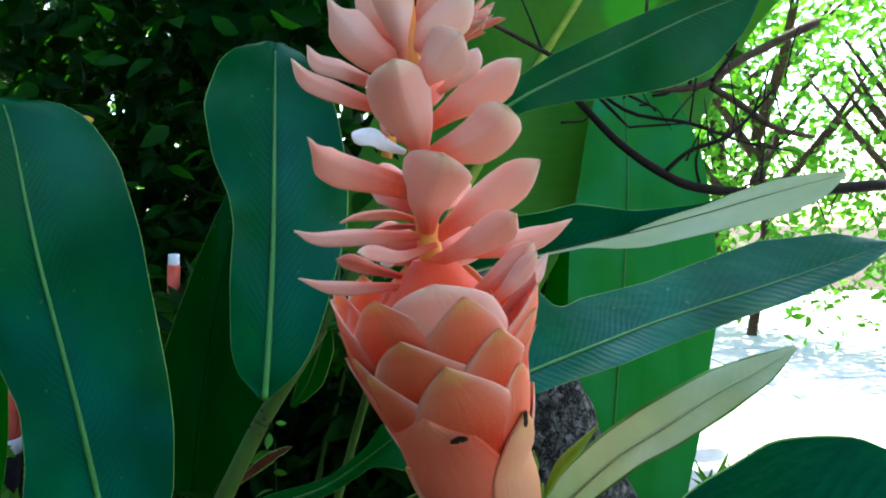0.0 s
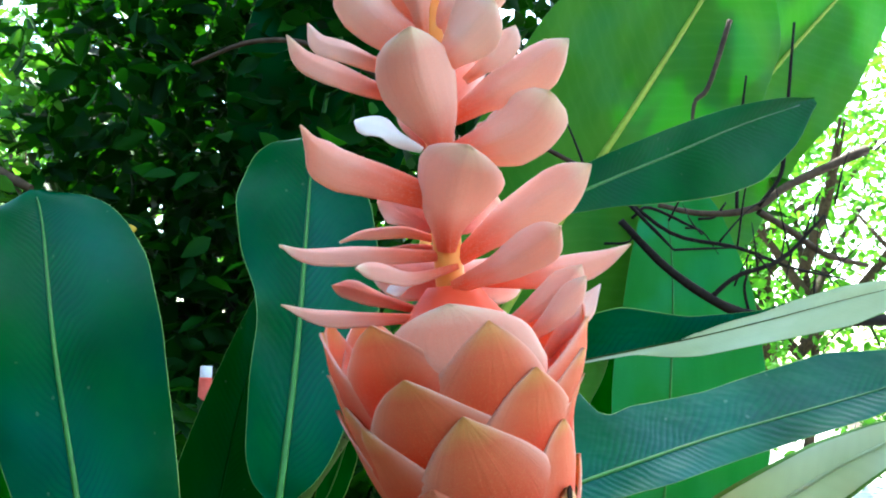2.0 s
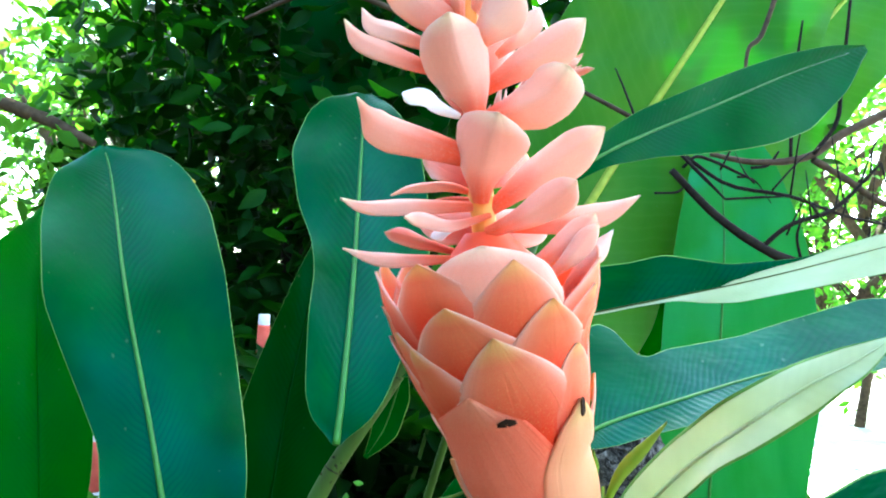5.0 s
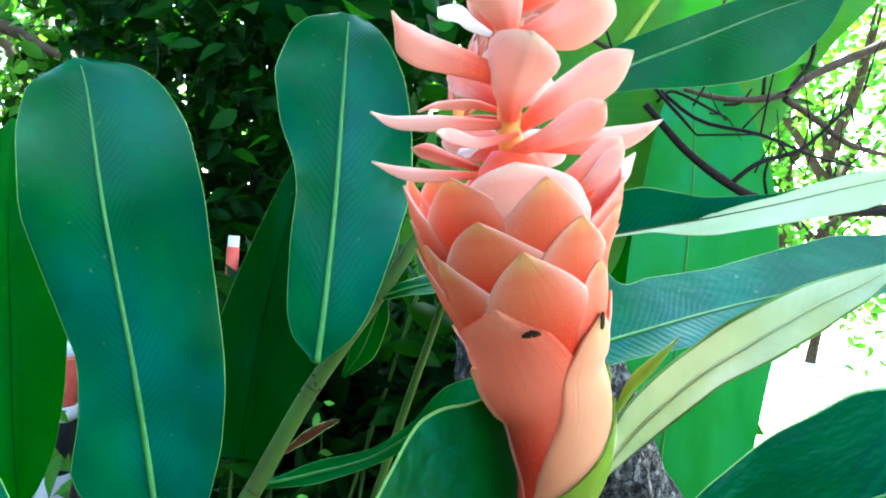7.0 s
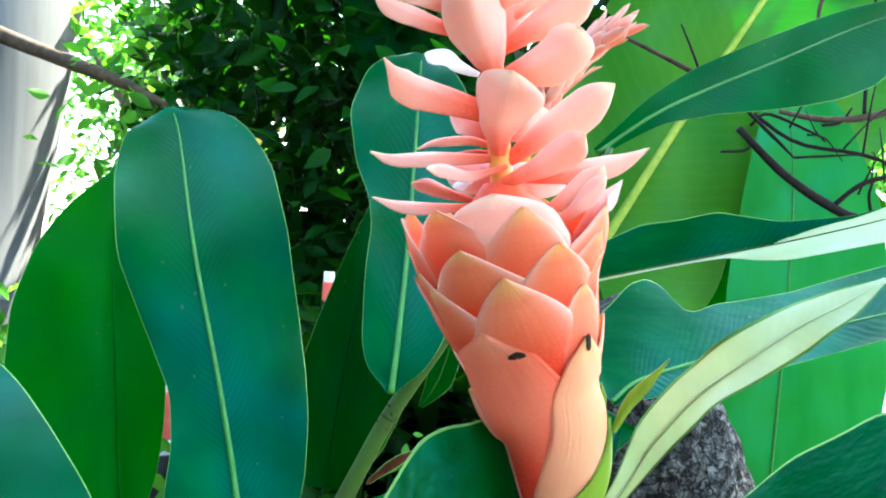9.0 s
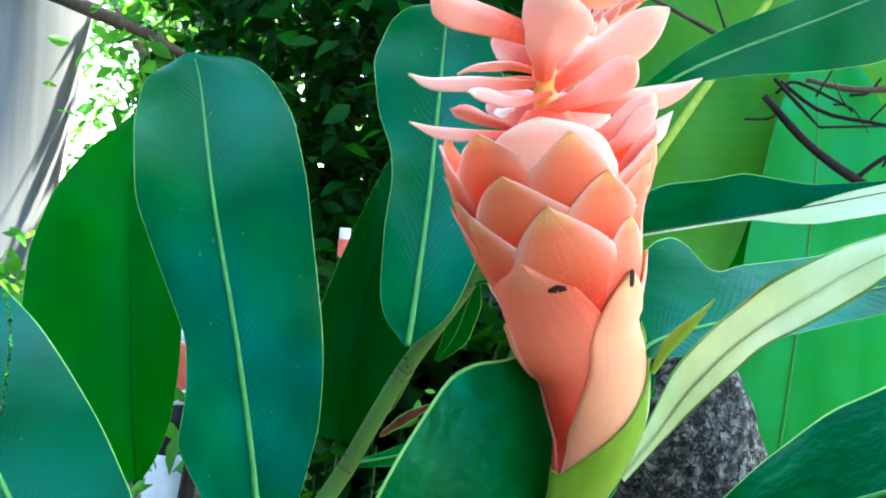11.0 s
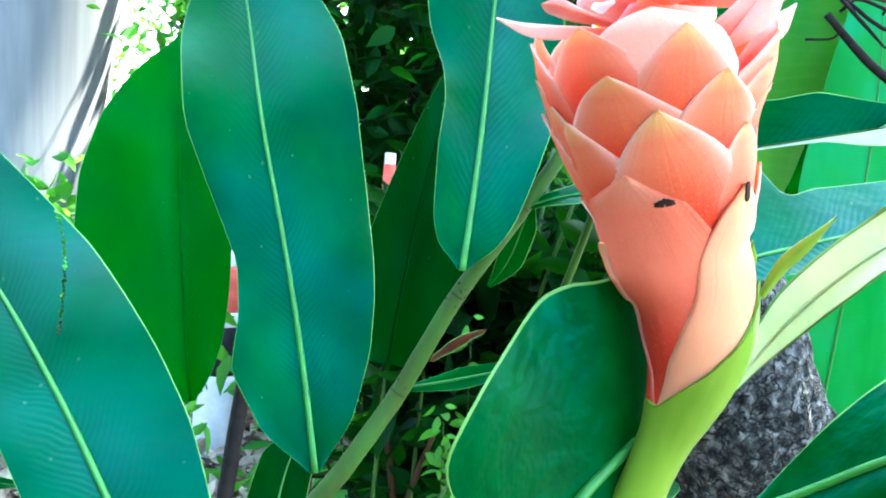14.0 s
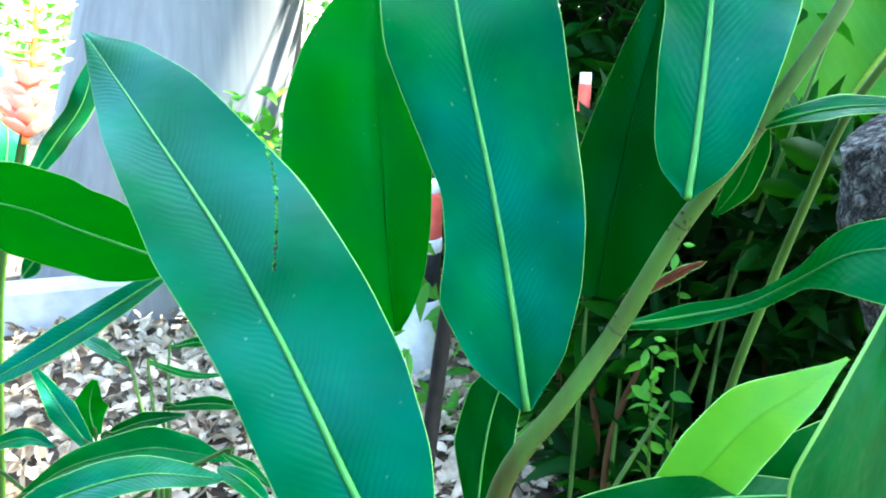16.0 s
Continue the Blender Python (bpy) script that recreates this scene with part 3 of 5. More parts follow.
def swell(h):
    """How far sheaths stand off the stem, from nothing at the foot to full at four centimetres."""
    q = min(1.0, max(0.0, (h - 0.004) / 0.036))
    return q * q * (3 - 2 * q)


def wider(line, by):
    """The edge line carried further round the back of the cone, but for its tip."""
    return [(h, a + by) for h, a in line[:-1]] + line[-1:]


def cone_wrap(name, left, right, mat, proud, label="", parent=None, flare=0.0):
    """A sheath wrapped round the cone between two edge lines of (height, degrees), both from the foot to the tip."""
    def along(line, s):
        f = s * (len(line) - 1)
        k = min(int(f), len(line) - 2)
        g = f - k
        return line[k][0] + (line[k + 1][0] - line[k][0]) * g, line[k][1] + (line[k + 1][1] - line[k][1]) * g

    rows = []
    for i in range(31):
        s = i / 30
        (hl, al), (hr, ar) = along(left, s), along(right, s)
        row_pts = []
        for j in range(25):
            f = j / 24
            edge = 4 * f * (1 - f)
            h = hl + (hr - hl) * f
            row_pts.append(cone_point(h, al + (ar - al) * f, proud * swell(h) + flare * s ** 3 + 0.35 * edge * swell(h) + 0.15 * math.sin(13 * f + 5 * s) * swell(h)))
        rows.append(row_pts)
    return shell(name, rows, mat, parent or head, label, 0.8)


tube("cone_core", [cone_point(h, 0, 0)[0] - cone_point(h, 0, 0)[1] * cone_radius(h) for h, r in CONE], [r * (0.9 if k < 8 else (0.84, 0.66, 0.45, 0.22)[k - 8]) for k, (h, r) in enumerate(CONE)], BRACT_CORE, head, "coral heart of the cone", n=44, sides=28)

# closed scales of the cone, upper rows first
UPPER_SCALES = [
    (0.1030, 6, 0.1240, -4, 0.0300),
    (0.0897, 14, 0.1200, 10, 0.0272),
    (0.0985, -30, 0.1212, -36, 0.0270),
    (0.0960, -64, 0.1200, -86, 0.0172),
    (0.0818, 38, 0.1100, 28, 0.0255),
    (0.0900, 54, 0.1120, 60, 0.0172),
    (0.0980, 50, 0.1180, 70, 0.0187),
    (0.0879, -18, 0.1100, -24, 0.0285),
]
LOWER_SCALES = [
    (0.0677, 2, 0.1020, -3, 0.0310),
    (0.0756, -52, 0.1012, -55, 0.0265),
    (0.0695, 52, 0.0950, 50, 0.0203),
    (0.0880, -80, 0.1105, -80, 0.0140),
    (0.0820, -72, 0.1045, -66, 0.0160),
    (0.0835, 76, 0.1060, 66, 0.0125),
]
for k, row in enumerate(UPPER_SCALES):
    cone_scale(row, BRACT_PALE if k == 0 else BRACT, (0.2, 2.7) if k < 2 else (0.4, 2.5), seed=k, round=3.2 if k == 0 else 1.7)
for k, row in enumerate(LOWER_SCALES):
    cone_scale(row, BRACT, (0.7, 2.3) if k == 0 else (0.6, 1.8), seed=20 + k)
# long sheaths that wrap the foot of the cone, inner ones first
cone_wrap("sheath", wider([(0.0114, -41), (0.0264, -85), (0.0484, -85), (0.0615, -80), (0.0720, -62), (0.0820, -44), (0.0890, -30)], -35), [(0.0132, 81), (0.0264, 79), (0.0422, 60), (0.0560, 50), (0.0700, 28), (0.0800, 4), (0.0890, -27)], BRACT_LOW, 1.9, "pink sheath, deep red towards its foot")
cone_wrap("sheath", wider([(0.0123, -39), (0.0246, -85), (0.0440, -85), (0.0554, -85), (0.0642, -85), (0.0703, -77)], -50), [(0.0123, -33), (0.0255, -63), (0.0387, -85), (0.0519, -85), (0.0633, -71), (0.0703, -69)], BRACT, 2.6, "narrow coral sheath edge")
cone_wrap("sheath", [(0.0123, -46), (0.0230, -46), (0.0370, -36), (0.0500, -15), (0.0600, 3), (0.0690, 17), (0.0760, 29), (0.0810, 46)], [(0.0158, 139), (0.0317, 139), (0.0422, 139), (0.0536, 132), (0.0620, 112), (0.0690, 90), (0.0760, 68), (0.0810, 49)],  BRACT_SHEATH, 2.3, "peach and yellow sheath with a dark tip", flare=0.6)


def cone_patch(name, at, wide, tall, proud, label, bend=0.0):
    """A small dark patch lying on the cone, with a ragged outline."""
    h, a = at
    rows = []
    for i in range(9):
        s = i / 8
        half = math.degrees(wide * 0.5 / cone_radius(h)) * max(0.08, math.sin(s * math.pi) ** 0.6) * (1 + 0.2 * math.sin(9 * s))
        rows.append([cone_point(h + tall * (s - 0.5) + bend * tall * u * u, a + half * u, proud) for u in (-1, -0.6, -0.2, 0.2, 0.6, 1)])
    return shell(name, rows, GAP, head, label, 0.3)


cone_patch("sheath_tip", (0.0795, 46), 0.0016, 0.004, 3.6, "dark withered sheath tip")
# scales on the far side of the cone
for k in range(18):
    row, step = k // 6, k % 6
    h0, a = 0.046 + 0.02 * row, 98 + 33 * step + 12 * (row % 2)
    cone_scale((h0, a, h0 + 0.037, a - 4, 0.026 + 0.003 * row), BRACT, (0.5, 2.2), seed=40 + k)

# half-width profiles from base to tip
SLIM = ((0, 0.42), (0.25, 0.8), (0.45, 1.0), (0.62, 0.92), (0.76, 0.62), (0.88, 0.32), (0.96, 0.14), (1, 0.03))
SPOON = ((0, 0.3), (0.2, 0.52), (0.4, 0.84), (0.58, 1.0), (0.72, 0.97), (0.84, 0.74), (0.93, 0.4), (1, 0.04))
SPADE = ((0, 0.2), (0.18, 0.34), (0.38, 0.7), (0.56, 0.96), (0.7, 1.0), (0.83, 0.84), (0.93, 0.5), (1, 0.04))
HOOKED = ((0, 0.6), (0.2, 0.82), (0.42, 1.0), (0.58, 0.9), (0.7, 0.5), (0.8, 0.26), (0.92, 0.13), (1, 0.03))
ROUND = ((0, 0.3), (0.25, 0.62), (0.5, 0.95), (0.7, 1.0), (0.85, 0.92), (0.95, 0.62), (1, 0.12))


def spoon(parent, spine, width, normal, mat, profile, cup=0.8, twist=0.0, curl=0.1, name="bract", label="", thick=0.0008, rows=22, cols=7):
    """A fleshy cupped bract along a bent spine, its outer side towards normal."""
    line, nn = spline(spine, rows), Vector(normal).normalized()
    bm = bmesh.new()
    uvl = bm.loops.layers.uv.new("UVMap")
    top, low, uvs = [], [], {}
    for i, c in enumerate(line):
        s = i / rows
        t = (line[min(i + 1, rows)] - line[max(i - 1, 0)]).normalized()
        n = (nn - t * nn.dot(t)).normalized()
        side = t.cross(n)
        n = (n + side * (twist * (s - 0.4))).normalized()
        side = t.cross(n)
        w = 0.5 * width * float(np.interp(s, [p[0] for p in profile], [p[1] for p in profile]))
        ra, rb = [], []
        for j in range(-cols, cols + 1):
            u = j / cols
            lat, sag = w * math.sin(u * cup) / math.sin(cup), w * (1 - math.cos(u * cup)) / cup
            p = c + side * (lat * (1 + 0.05 * math.sin(8 * s + 5 * u + width * 900))) - n * (sag * 1.5 - curl * w * u * u * math.sin(6 * s + width * 700)) + n * (0.07 * w * max(0.0, 1 - 3 * abs(u)))
            va, vb = bm.verts.new(p), bm.verts.new(p - n * (thick * (1.2 - 0.85 * u * u)))
            uvs[va] = uvs[vb] = (u, s)
            ra.append(va)
            rb.append(vb)
        top.append(ra)
        low.append(rb)
    m = 2 * cols
    for i in range(rows):
        for j in range(m):
            bm.faces.new((top[i][j], top[i][j + 1], top[i + 1][j + 1], top[i + 1][j])).smooth = True
            bm.faces.new((low[i][j], low[i + 1][j], low[i + 1][j + 1], low[i][j + 1])).smooth = True
        bm.faces.new((top[i][0], top[i + 1][0], low[i + 1][0], low[i][0])).smooth = True
        bm.faces.new((top[i][m], low[i][m], low[i + 1][m], top[i + 1][m])).smooth = True
    bm.faces.new(top[rows][::-1] + low[rows])
    for f in bm.faces:
        for l in f.loops:
            l[uvl].uv = uvs[l.vert]
    return part(name, bm, mat, parent, label)


# open bracts: spine from base to tip, width, tilt of the face, profile
OPEN = [
    ([(0.0067, 0.2670, 0.9970), (-0.0098, 0.2676, 0.9965), (-0.0235, 0.2683, 0.9954), (-0.0310, 0.2688, 0.9970)], 0.0060, 35, SLIM, BRACT_PALE),
    ([(0.0065, 0.2729, 1.0001), (-0.0030, 0.2748, 1.0029), (-0.0125, 0.2768, 1.0017), (-0.0189, 0.2789, 0.9993)], 0.0037, 35, SLIM, BRACT_PALE),
    ([(0.0095, 0.2652, 0.9945), (-0.0003, 0.2626, 0.9915), (-0.0075, 0.2598, 0.9922), (-0.0121, 0.2571, 0.9920)], 0.0055, 40, SPOON, BRACT_PALE),
    ([(0.0019, 0.2654, 1.0096), (-0.0097, 0.2640, 1.0130), (-0.0194, 0.2625, 1.0160), (-0.0239, 0.2610, 1.0191), (-0.0265, 0.2594, 1.0225)], 0.0105, 15, HOOKED, BRACT_PALE),
    ([(0.0023, 0.2658, 0.9827), (-0.0119, 0.2664, 0.9820), (-0.0210, 0.2670, 0.9815), (-0.0294, 0.2675, 0.9835)], 0.0048, 35, SLIM, BRACT_PALE),
    ([(-0.0041, 0.2649, 1.0318), (-0.0179, 0.2652, 1.0358), (-0.0273, 0.2655, 1.0396), (-0.0324, 0.2658, 1.0448)], 0.0072, 25, SLIM, BRACT_PALE),
    ([(-0.0047, 0.2685, 1.0387), (-0.0172, 0.2691, 1.0427), (-0.0252, 0.2699, 1.0450), (-0.0287, 0.2707, 1.0495)], 0.0066, 25, SLIM, BRACT_WHITE),
    ([(0.0071, 0.2650, 0.9968), (0.0071, 0.2614, 1.0041), (0.0082, 0.2576, 1.0116), (0.0102, 0.2539, 1.0189)], 0.0204, -5, SPADE, BRACT_PALE),
    ([(0.0095, 0.2671, 0.9959), (0.0197, 0.2668, 1.0046), (0.0297, 0.2665, 1.0121), (0.0383, 0.2662, 1.0188)], 0.0122, 5, SPOON, BRACT_PALE),
    ([(0.0068, 0.2630, 1.0188), (0.0149, 0.2611, 1.0218), (0.0226, 0.2592, 1.0256), (0.0273, 0.2569, 1.0324)], 0.0147, 0, ROUND, BRACT_PALE),
    ([(0.0059, 0.2644, 1.0268), (0.0158, 0.2638, 1.0343), (0.0243, 0.2633, 1.0408), (0.0315, 0.2630, 1.0465)], 0.0118, 5, SPOON, BRACT_PALE),
    ([(0.0084, 0.2634, 0.9893), (0.0186, 0.2612, 0.9944), (0.0261, 0.2590, 0.9995), (0.0307, 0.2568, 1.0032)], 0.0098, 10, SPOON, BRACT_PALE),
    ([(0.0145, 0.2694, 0.9918), (0.0295, 0.2713, 0.9946), (0.0408, 0.2732, 0.9977), (0.0497, 0.2751, 1.0024)], 0.0079, 15, SLIM, BRACT_PALE),
    ([(0.0187, 0.2620, 0.9791), (0.0277, 0.2623, 0.9869), (0.0333, 0.2628, 0.9916), (0.0366, 0.2633, 0.9958)], 0.0077, 10, SPOON, BRACT_PALE),
    ([(0.0236, 0.2582, 0.9772), (0.0298, 0.2589, 0.9833), (0.0339, 0.2596, 0.9886), (0.0373, 0.2604, 0.9931)], 0.0059, 10, SPOON, BRACT_PALE),
    ([(0.0301, 0.2663, 0.9754), (0.0364, 0.2679, 0.9842), (0.0394, 0.2697, 0.9883), (0.0424, 0.2715, 0.9924)], 0.0056, 10, SLIM, BRACT_WHITE),
    ([(0.0053, 0.2642, 1.0163), (0.0028, 0.2602, 1.0248), (-0.0011, 0.2560, 1.0340), (-0.0035, 0.2518, 1.0433)], 0.0180, -5, SPADE, BRACT_PALE),
    ([(0.0026, 0.2625, 1.0378), (0.0066, 0.2601, 1.0428), (0.0105, 0.2578, 1.0478), (0.0140, 0.2557, 1.0518)], 0.0135, 0, SPOON, BRACT_WHITE),
    ([(0.0088, 0.2667, 1.0365), (0.0144, 0.2657, 1.0416), (0.0176, 0.2647, 1.0455), (0.0195, 0.2639, 1.0492)], 0.0064, 0, SPOON, BRACT_WHITE),
    ([(-0.0008, 0.2640, 1.0445), (0.0045, 0.2627, 1.0525), (0.0115, 0.2615, 1.0582), (0.0174, 0.2603, 1.0628)], 0.0130, 0, SPOON, BRACT_WHITE),
    ([(-0.0014, 0.2610, 1.0423), (-0.0099, 0.2605, 1.0475), (-0.0162, 0.2600, 1.0530), (-0.0198, 0.2595, 1.0567), (-0.0221, 0.2591, 1.0607)], 0.0124, 5, HOOKED, BRACT_WHITE),
    ([(-0.0021, 0.2657, 1.0516), (-0.0086, 0.2661, 1.0573), (-0.0123, 0.2665, 1.0624), (-0.0148, 0.2670, 1.0676)], 0.0075, 5, SLIM, BRACT_WHITE),
    ([(-0.0009, 0.2599, 1.0444), (-0.0029, 0.2575, 1.0539), (-0.0052, 0.2551, 1.0633), (-0.0073, 0.2524, 1.0716)], 0.0125, -5, SPADE, BRACT_WHITE),
    ([(0.0008, 0.2656, 1.0534), (0.0046, 0.2640, 1.0616), (0.0071, 0.2624, 1.0674), (0.0090, 0.2607, 1.0730)], 0.0078, 0, SPOON, BRACT_WHITE),
    ([(0.0020, 0.2717, 0.9840), (-0.0089, 0.2728, 0.9867), (-0.0153, 0.2741, 0.9884), (-0.0194, 0.2753, 0.9887)], 0.0052, 20, SPOON, BRACT_RED),
    ([(0.0065, 0.2750, 0.9988), (-0.0013, 0.2756, 0.9989), (-0.0075, 0.2763, 0.9977), (-0.0114, 0.2770, 0.9969)], 0.0023, 20, SLIM, BRACT_RED),
]

bend = random.Random(77)
for spine, width, tilt, profile, mat in OPEN:
    t = radians(tilt)
    spoon(head, spine, width, VIEW * math.cos(t) + Vector((0, 0, math.sin(t))), mat, profile, 0.95 if profile in (SPADE, ROUND) else 0.8, bend.uniform(-0.4, 0.4), bend.uniform(0.05, 0.25))
# the crown above
TOP = [
    ((-0.006, 0.261, 1.071), (-0.018, 0.259, 1.09), 0.0135, 5),
    ((-0.005, 0.261, 1.072), (0.005, 0.255, 1.094), 0.0135, 5),
    ((-0.007, 0.261, 1.08), (-0.008, 0.252, 1.1), 0.0135, 0),
    ((-0.007, 0.264, 1.091), (-0.015, 0.259, 1.111), 0.0113, 0),
    ((-0.007, 0.264, 1.091), (-0.002, 0.259, 1.114), 0.0113, 0),
]


def open_bracts(rows, mat, cup=0.5, bow=0.1, **more):
    for base, tip, width, tilt in rows:
        t = radians(tilt)
        more["twist"], more["curl"] = bend.uniform(-0.5, 0.5), bend.uniform(0.05, 0.2)
        bract(head, base, tip, width * 0.86, VIEW * math.cos(t) + Vector((0, 0, math.sin(t))), mat, cup, bow, **more)


open_bracts(TOP, BRACT_WHITE, 0.8, 0.1, widest=0.54, blunt=1.1, hook=0.12)
BACK_OPEN = [
    ((0.004, 0.279, 1.004), (-0.011, 0.297, 1.016), 0.0156, 0),
    ((0.006, 0.279, 1.004), (0.019, 0.299, 1.016), 0.0156, 0),
    ((0.006, 0.28, 0.989), (-0.01, 0.3, 0.997), 0.0172, 0),
    ((0.007, 0.28, 0.988), (0.025, 0.302, 0.997), 0.0172, 0),
    ((0.003, 0.278, 1.022), (-0.004, 0.291, 1.041), 0.0156, 0),
    ((0.002, 0.275, 1.032), (0.011, 0.292, 1.052), 0.0156, 0),
    ((0, 0.274, 1.047), (-0.01, 0.284, 1.07), 0.0156, 0),
]
open_bracts(BACK_OPEN, BRACT_RED, 0.7, 0.1)
# small white petals between the bracts
PETALS = [
    ([(0.0003, 0.2649, 1.0199), (-0.0049, 0.2623, 1.0220), (-0.0092, 0.2598, 1.0234), (-0.0146, 0.2574, 1.0236)], 0.0056, 10, ROUND, PETAL),
    ([(-0.0006, 0.2714, 0.9899), (-0.0028, 0.2714, 0.9892), (-0.0048, 0.2714, 0.9885), (-0.0064, 0.2715, 0.9878)], 0.0031, 10, SPOON, PETAL),
]
for spine, width, tilt, profile, mat in PETALS:
    spoon(head, spine, width, VIEW + Vector((0, 0, 0.3)), mat, profile, 0.9, 0.2, 0.5, "petal", "small white petal", 0.0004)
# chewed hole at the foot of a scale and two green pointed bracts beside the cone
cone_patch("chewed_hole", (0.0812, -9), 0.0048, 0.0017, 3.5, "dark chewed hole in a scale", -0.35)
SPIKES = [
    ([(0.0409, 0.2740, 0.9216), (0.0402, 0.2730, 0.9256), (0.0402, 0.2720, 0.9296), (0.0401, 0.2710, 0.9338)], 0.0038, 0, SLIM, STEM),
    ([(0.0445, 0.2742, 0.9196), (0.0479, 0.2726, 0.9274), (0.0528, 0.2711, 0.9344), (0.0585, 0.2697, 0.9423)], 0.0038, 0, SLIM, STEM),
    ([(0.0381, 0.2726, 0.9390), (0.0386, 0.2723, 0.9428), (0.0386, 0.2722, 0.9450), (0.0383, 0.2720, 0.9477)], 0.0028, 0, SLIM, STEM),
]
for spine, width, tilt, profile, mat in SPIKES:
    spoon(head, spine, width, VIEW, mat, profile, 1.1, 0.0, 0.05, "bract_spike", "yellow-green pointed bract", 0.0014)
rows = []
for i in range(25):
    s = i / 24
    row = []
    for j in range(41):
        a = -165 + 330 * j / 40
        q = min(1.0, max(0.0, (a + 45) / 125))
        rim = 0.021 + 0.033 * q if a < 80 else 0.054 - 0.022 * (a - 80) / 85
        h = rim * s
        row.append(cone_point(h, a, 0.15 + 3.6 * swell(h) + 0.12 * math.sin(a * 0.21) * s))
    rows.append(row)
shell("green_sheath", rows, STEM, head, "yellow-green sheath below the cone", 0.9)
# low leaf on the same stem
leaf(flower, [(-0.003, 0.262, 0.845), (0.006, 0.27, 0.862), (0.023, 0.287, 0.879), (0.037, 0.302, 0.896), (0.049, 0.32, 0.912)], 0.0, (0.68, -0.7, 0.2), mats=(LEAF, LEAF_UNDER), outline=[(0, 0.0316, 0.0088), (0.125, 0.0425, 0.0147), (0.25, 0.0474, 0.0177), (0.4, 0.0511, 0.0181), (0.5, 0.0497, 0.017), (0.625, 0.043, 0.0142), (0.75, 0.0308, 0.0113), (0.9, 0.0151, 0.0067), (1, 0.001, 0.001)], seed=31, wave=0.05, fold=0.03, rib=0.002, tip_face=(0.45, -0.85, -0.1))

# the whole plant leans a little back and to its side
flower.matrix_basis = pose(-0.0097, 0.0087, -0.0000, 0.509, 0.571, -0.160) @ flower.matrix_basis

# ---------------------------------------------------------------- shoot with two tall leaves and a spent flower head
shoot = thing("ginger_plant", (-0.272, 0.772, 0.08)[:2] + (0.0,), "leaning ginger shoot with two tall leaves and a fading flower", "ginger plant")
tube("stalk", [(-0.272, 0.772, -0.02), (-0.268, 0.78, 0.4), (-0.259, 0.79, 0.553), (-0.21, 0.82, 0.643), (-0.1735, 0.845, 0.709), (-0.1275, 0.86, 0.806), (-0.075, 0.88, 0.893), (-0.025, 0.9, 0.985), (-0.008, 0.925, 1.033)], [0.0105, 0.01, 0.0094, 0.0086, 0.0078, 0.0068, 0.0055], STALK_BROWN, shoot, "green-brown leaning stalk with leaf scars", n=50, sides=12, ripple=0.06)
leaf(shoot, [(-0.256, 0.86, 0.609), (-0.291, 0.9, 0.71), (-0.331, 0.94, 0.814), (-0.392, 1, 0.956), (-0.452, 1.08, 1.09), (-0.474, 1.1, 1.136)], 0.0, (0.4, -0.88, 0.2), outline=[(0, 0.0035, 0.0035), (0.08, 0.0474, 0.0427), (0.2, 0.0731, 0.0719), (0.3, 0.0582, 0.0849), (0.4, 0.0519, 0.0957), (0.48, 0.0631, 0.1029), (0.6, 0.0846, 0.109), (0.72, 0.081, 0.107), (0.8, 0.0688, 0.0882), (0.87, 0.0546, 0.0667), (0.93, 0.0381, 0.0458), (0.975, 0.0184, 0.023), (1, 0.0031, 0.0038)], seed=2, fold=0.1, rib=0.0038, wave=0.12, soft=0.02)
leaf(shoot, [(-0.119, 0.82, 0.836), (-0.119, 0.84, 0.879), (-0.124, 0.9, 0.969), (-0.132, 0.96, 1.061), (-0.139, 1.01, 1.149), (-0.143, 1.04, 1.199)], 0.0, (0.1, -0.93, 0.34), outline=[(0, 0.0032, 0.0032), (0.1, 0.024, 0.024), (0.2, 0.0339, 0.0404), (0.34, 0.0393, 0.0617), (0.44, 0.0383, 0.0737), (0.52, 0.0454, 0.0764), (0.6, 0.0632, 0.0748), (0.72, 0.0752, 0.0657), (0.86, 0.0608, 0.041), (0.95, 0.0403, 0.0255), (1, 0.0068, 0.0068)], seed=5, fold=0.2, rib=0.0034, wave=0.12)
leaf(shoot, [(-0.167, 0.86, 0.71), (-0.118, 0.865, 0.724), (-0.067, 0.86, 0.744), (-0.025, 0.84, 0.778), (0.008, 0.82, 0.806), (0.055, 0.8, 0.82), (0.102, 0.79, 0.823)], 0.0, (-0.2, -0.75, 0.62), mats=(LEAF_DEEP, LEAF_DEEP), outline=[(0, 0.0042, 0.0042), (0.165, 0.0115, 0.0125), (0.335, 0.0092, 0.0087), (0.5, 0.0099, 0.0099), (0.665, 0.024, 0.0384), (0.835, 0.0304, 0.0561), (1, 0.0023, 0.0023)], seed=7, fold=0.15, rib=0.0014, wave=0.05, label="narrow leaf held level")
leaf(shoot, [(-0.07, 0.9, 0.902), (-0.077, 0.91, 0.873), (-0.089, 0.92, 0.836), (-0.107, 0.93, 0.806)], 0.0, (-0.012, -0.968, -0.25), mats=(LEAF_DEEP, LEAF_DEEP), outline=[(0, 0.0033, 0.0033), (0.335, 0.0146, 0.0135), (0.665, 0.0149, 0.0126), (1, 0.0023, 0.0023)], seed=9, fold=0.2, rib=0.0012)
leaf(shoot, [(-0.075, 0.88, 0.893), (-0.045, 0.876, 0.905), (-0.009, 0.876, 0.914), (0.034, 0.875, 0.918)], 0.0275, (-0.029, -0.595, 0.803), widest=0.6, blunt=0.7, seed=8, fold=0.2, rib=0.0015)
rnd = random.Random(5)
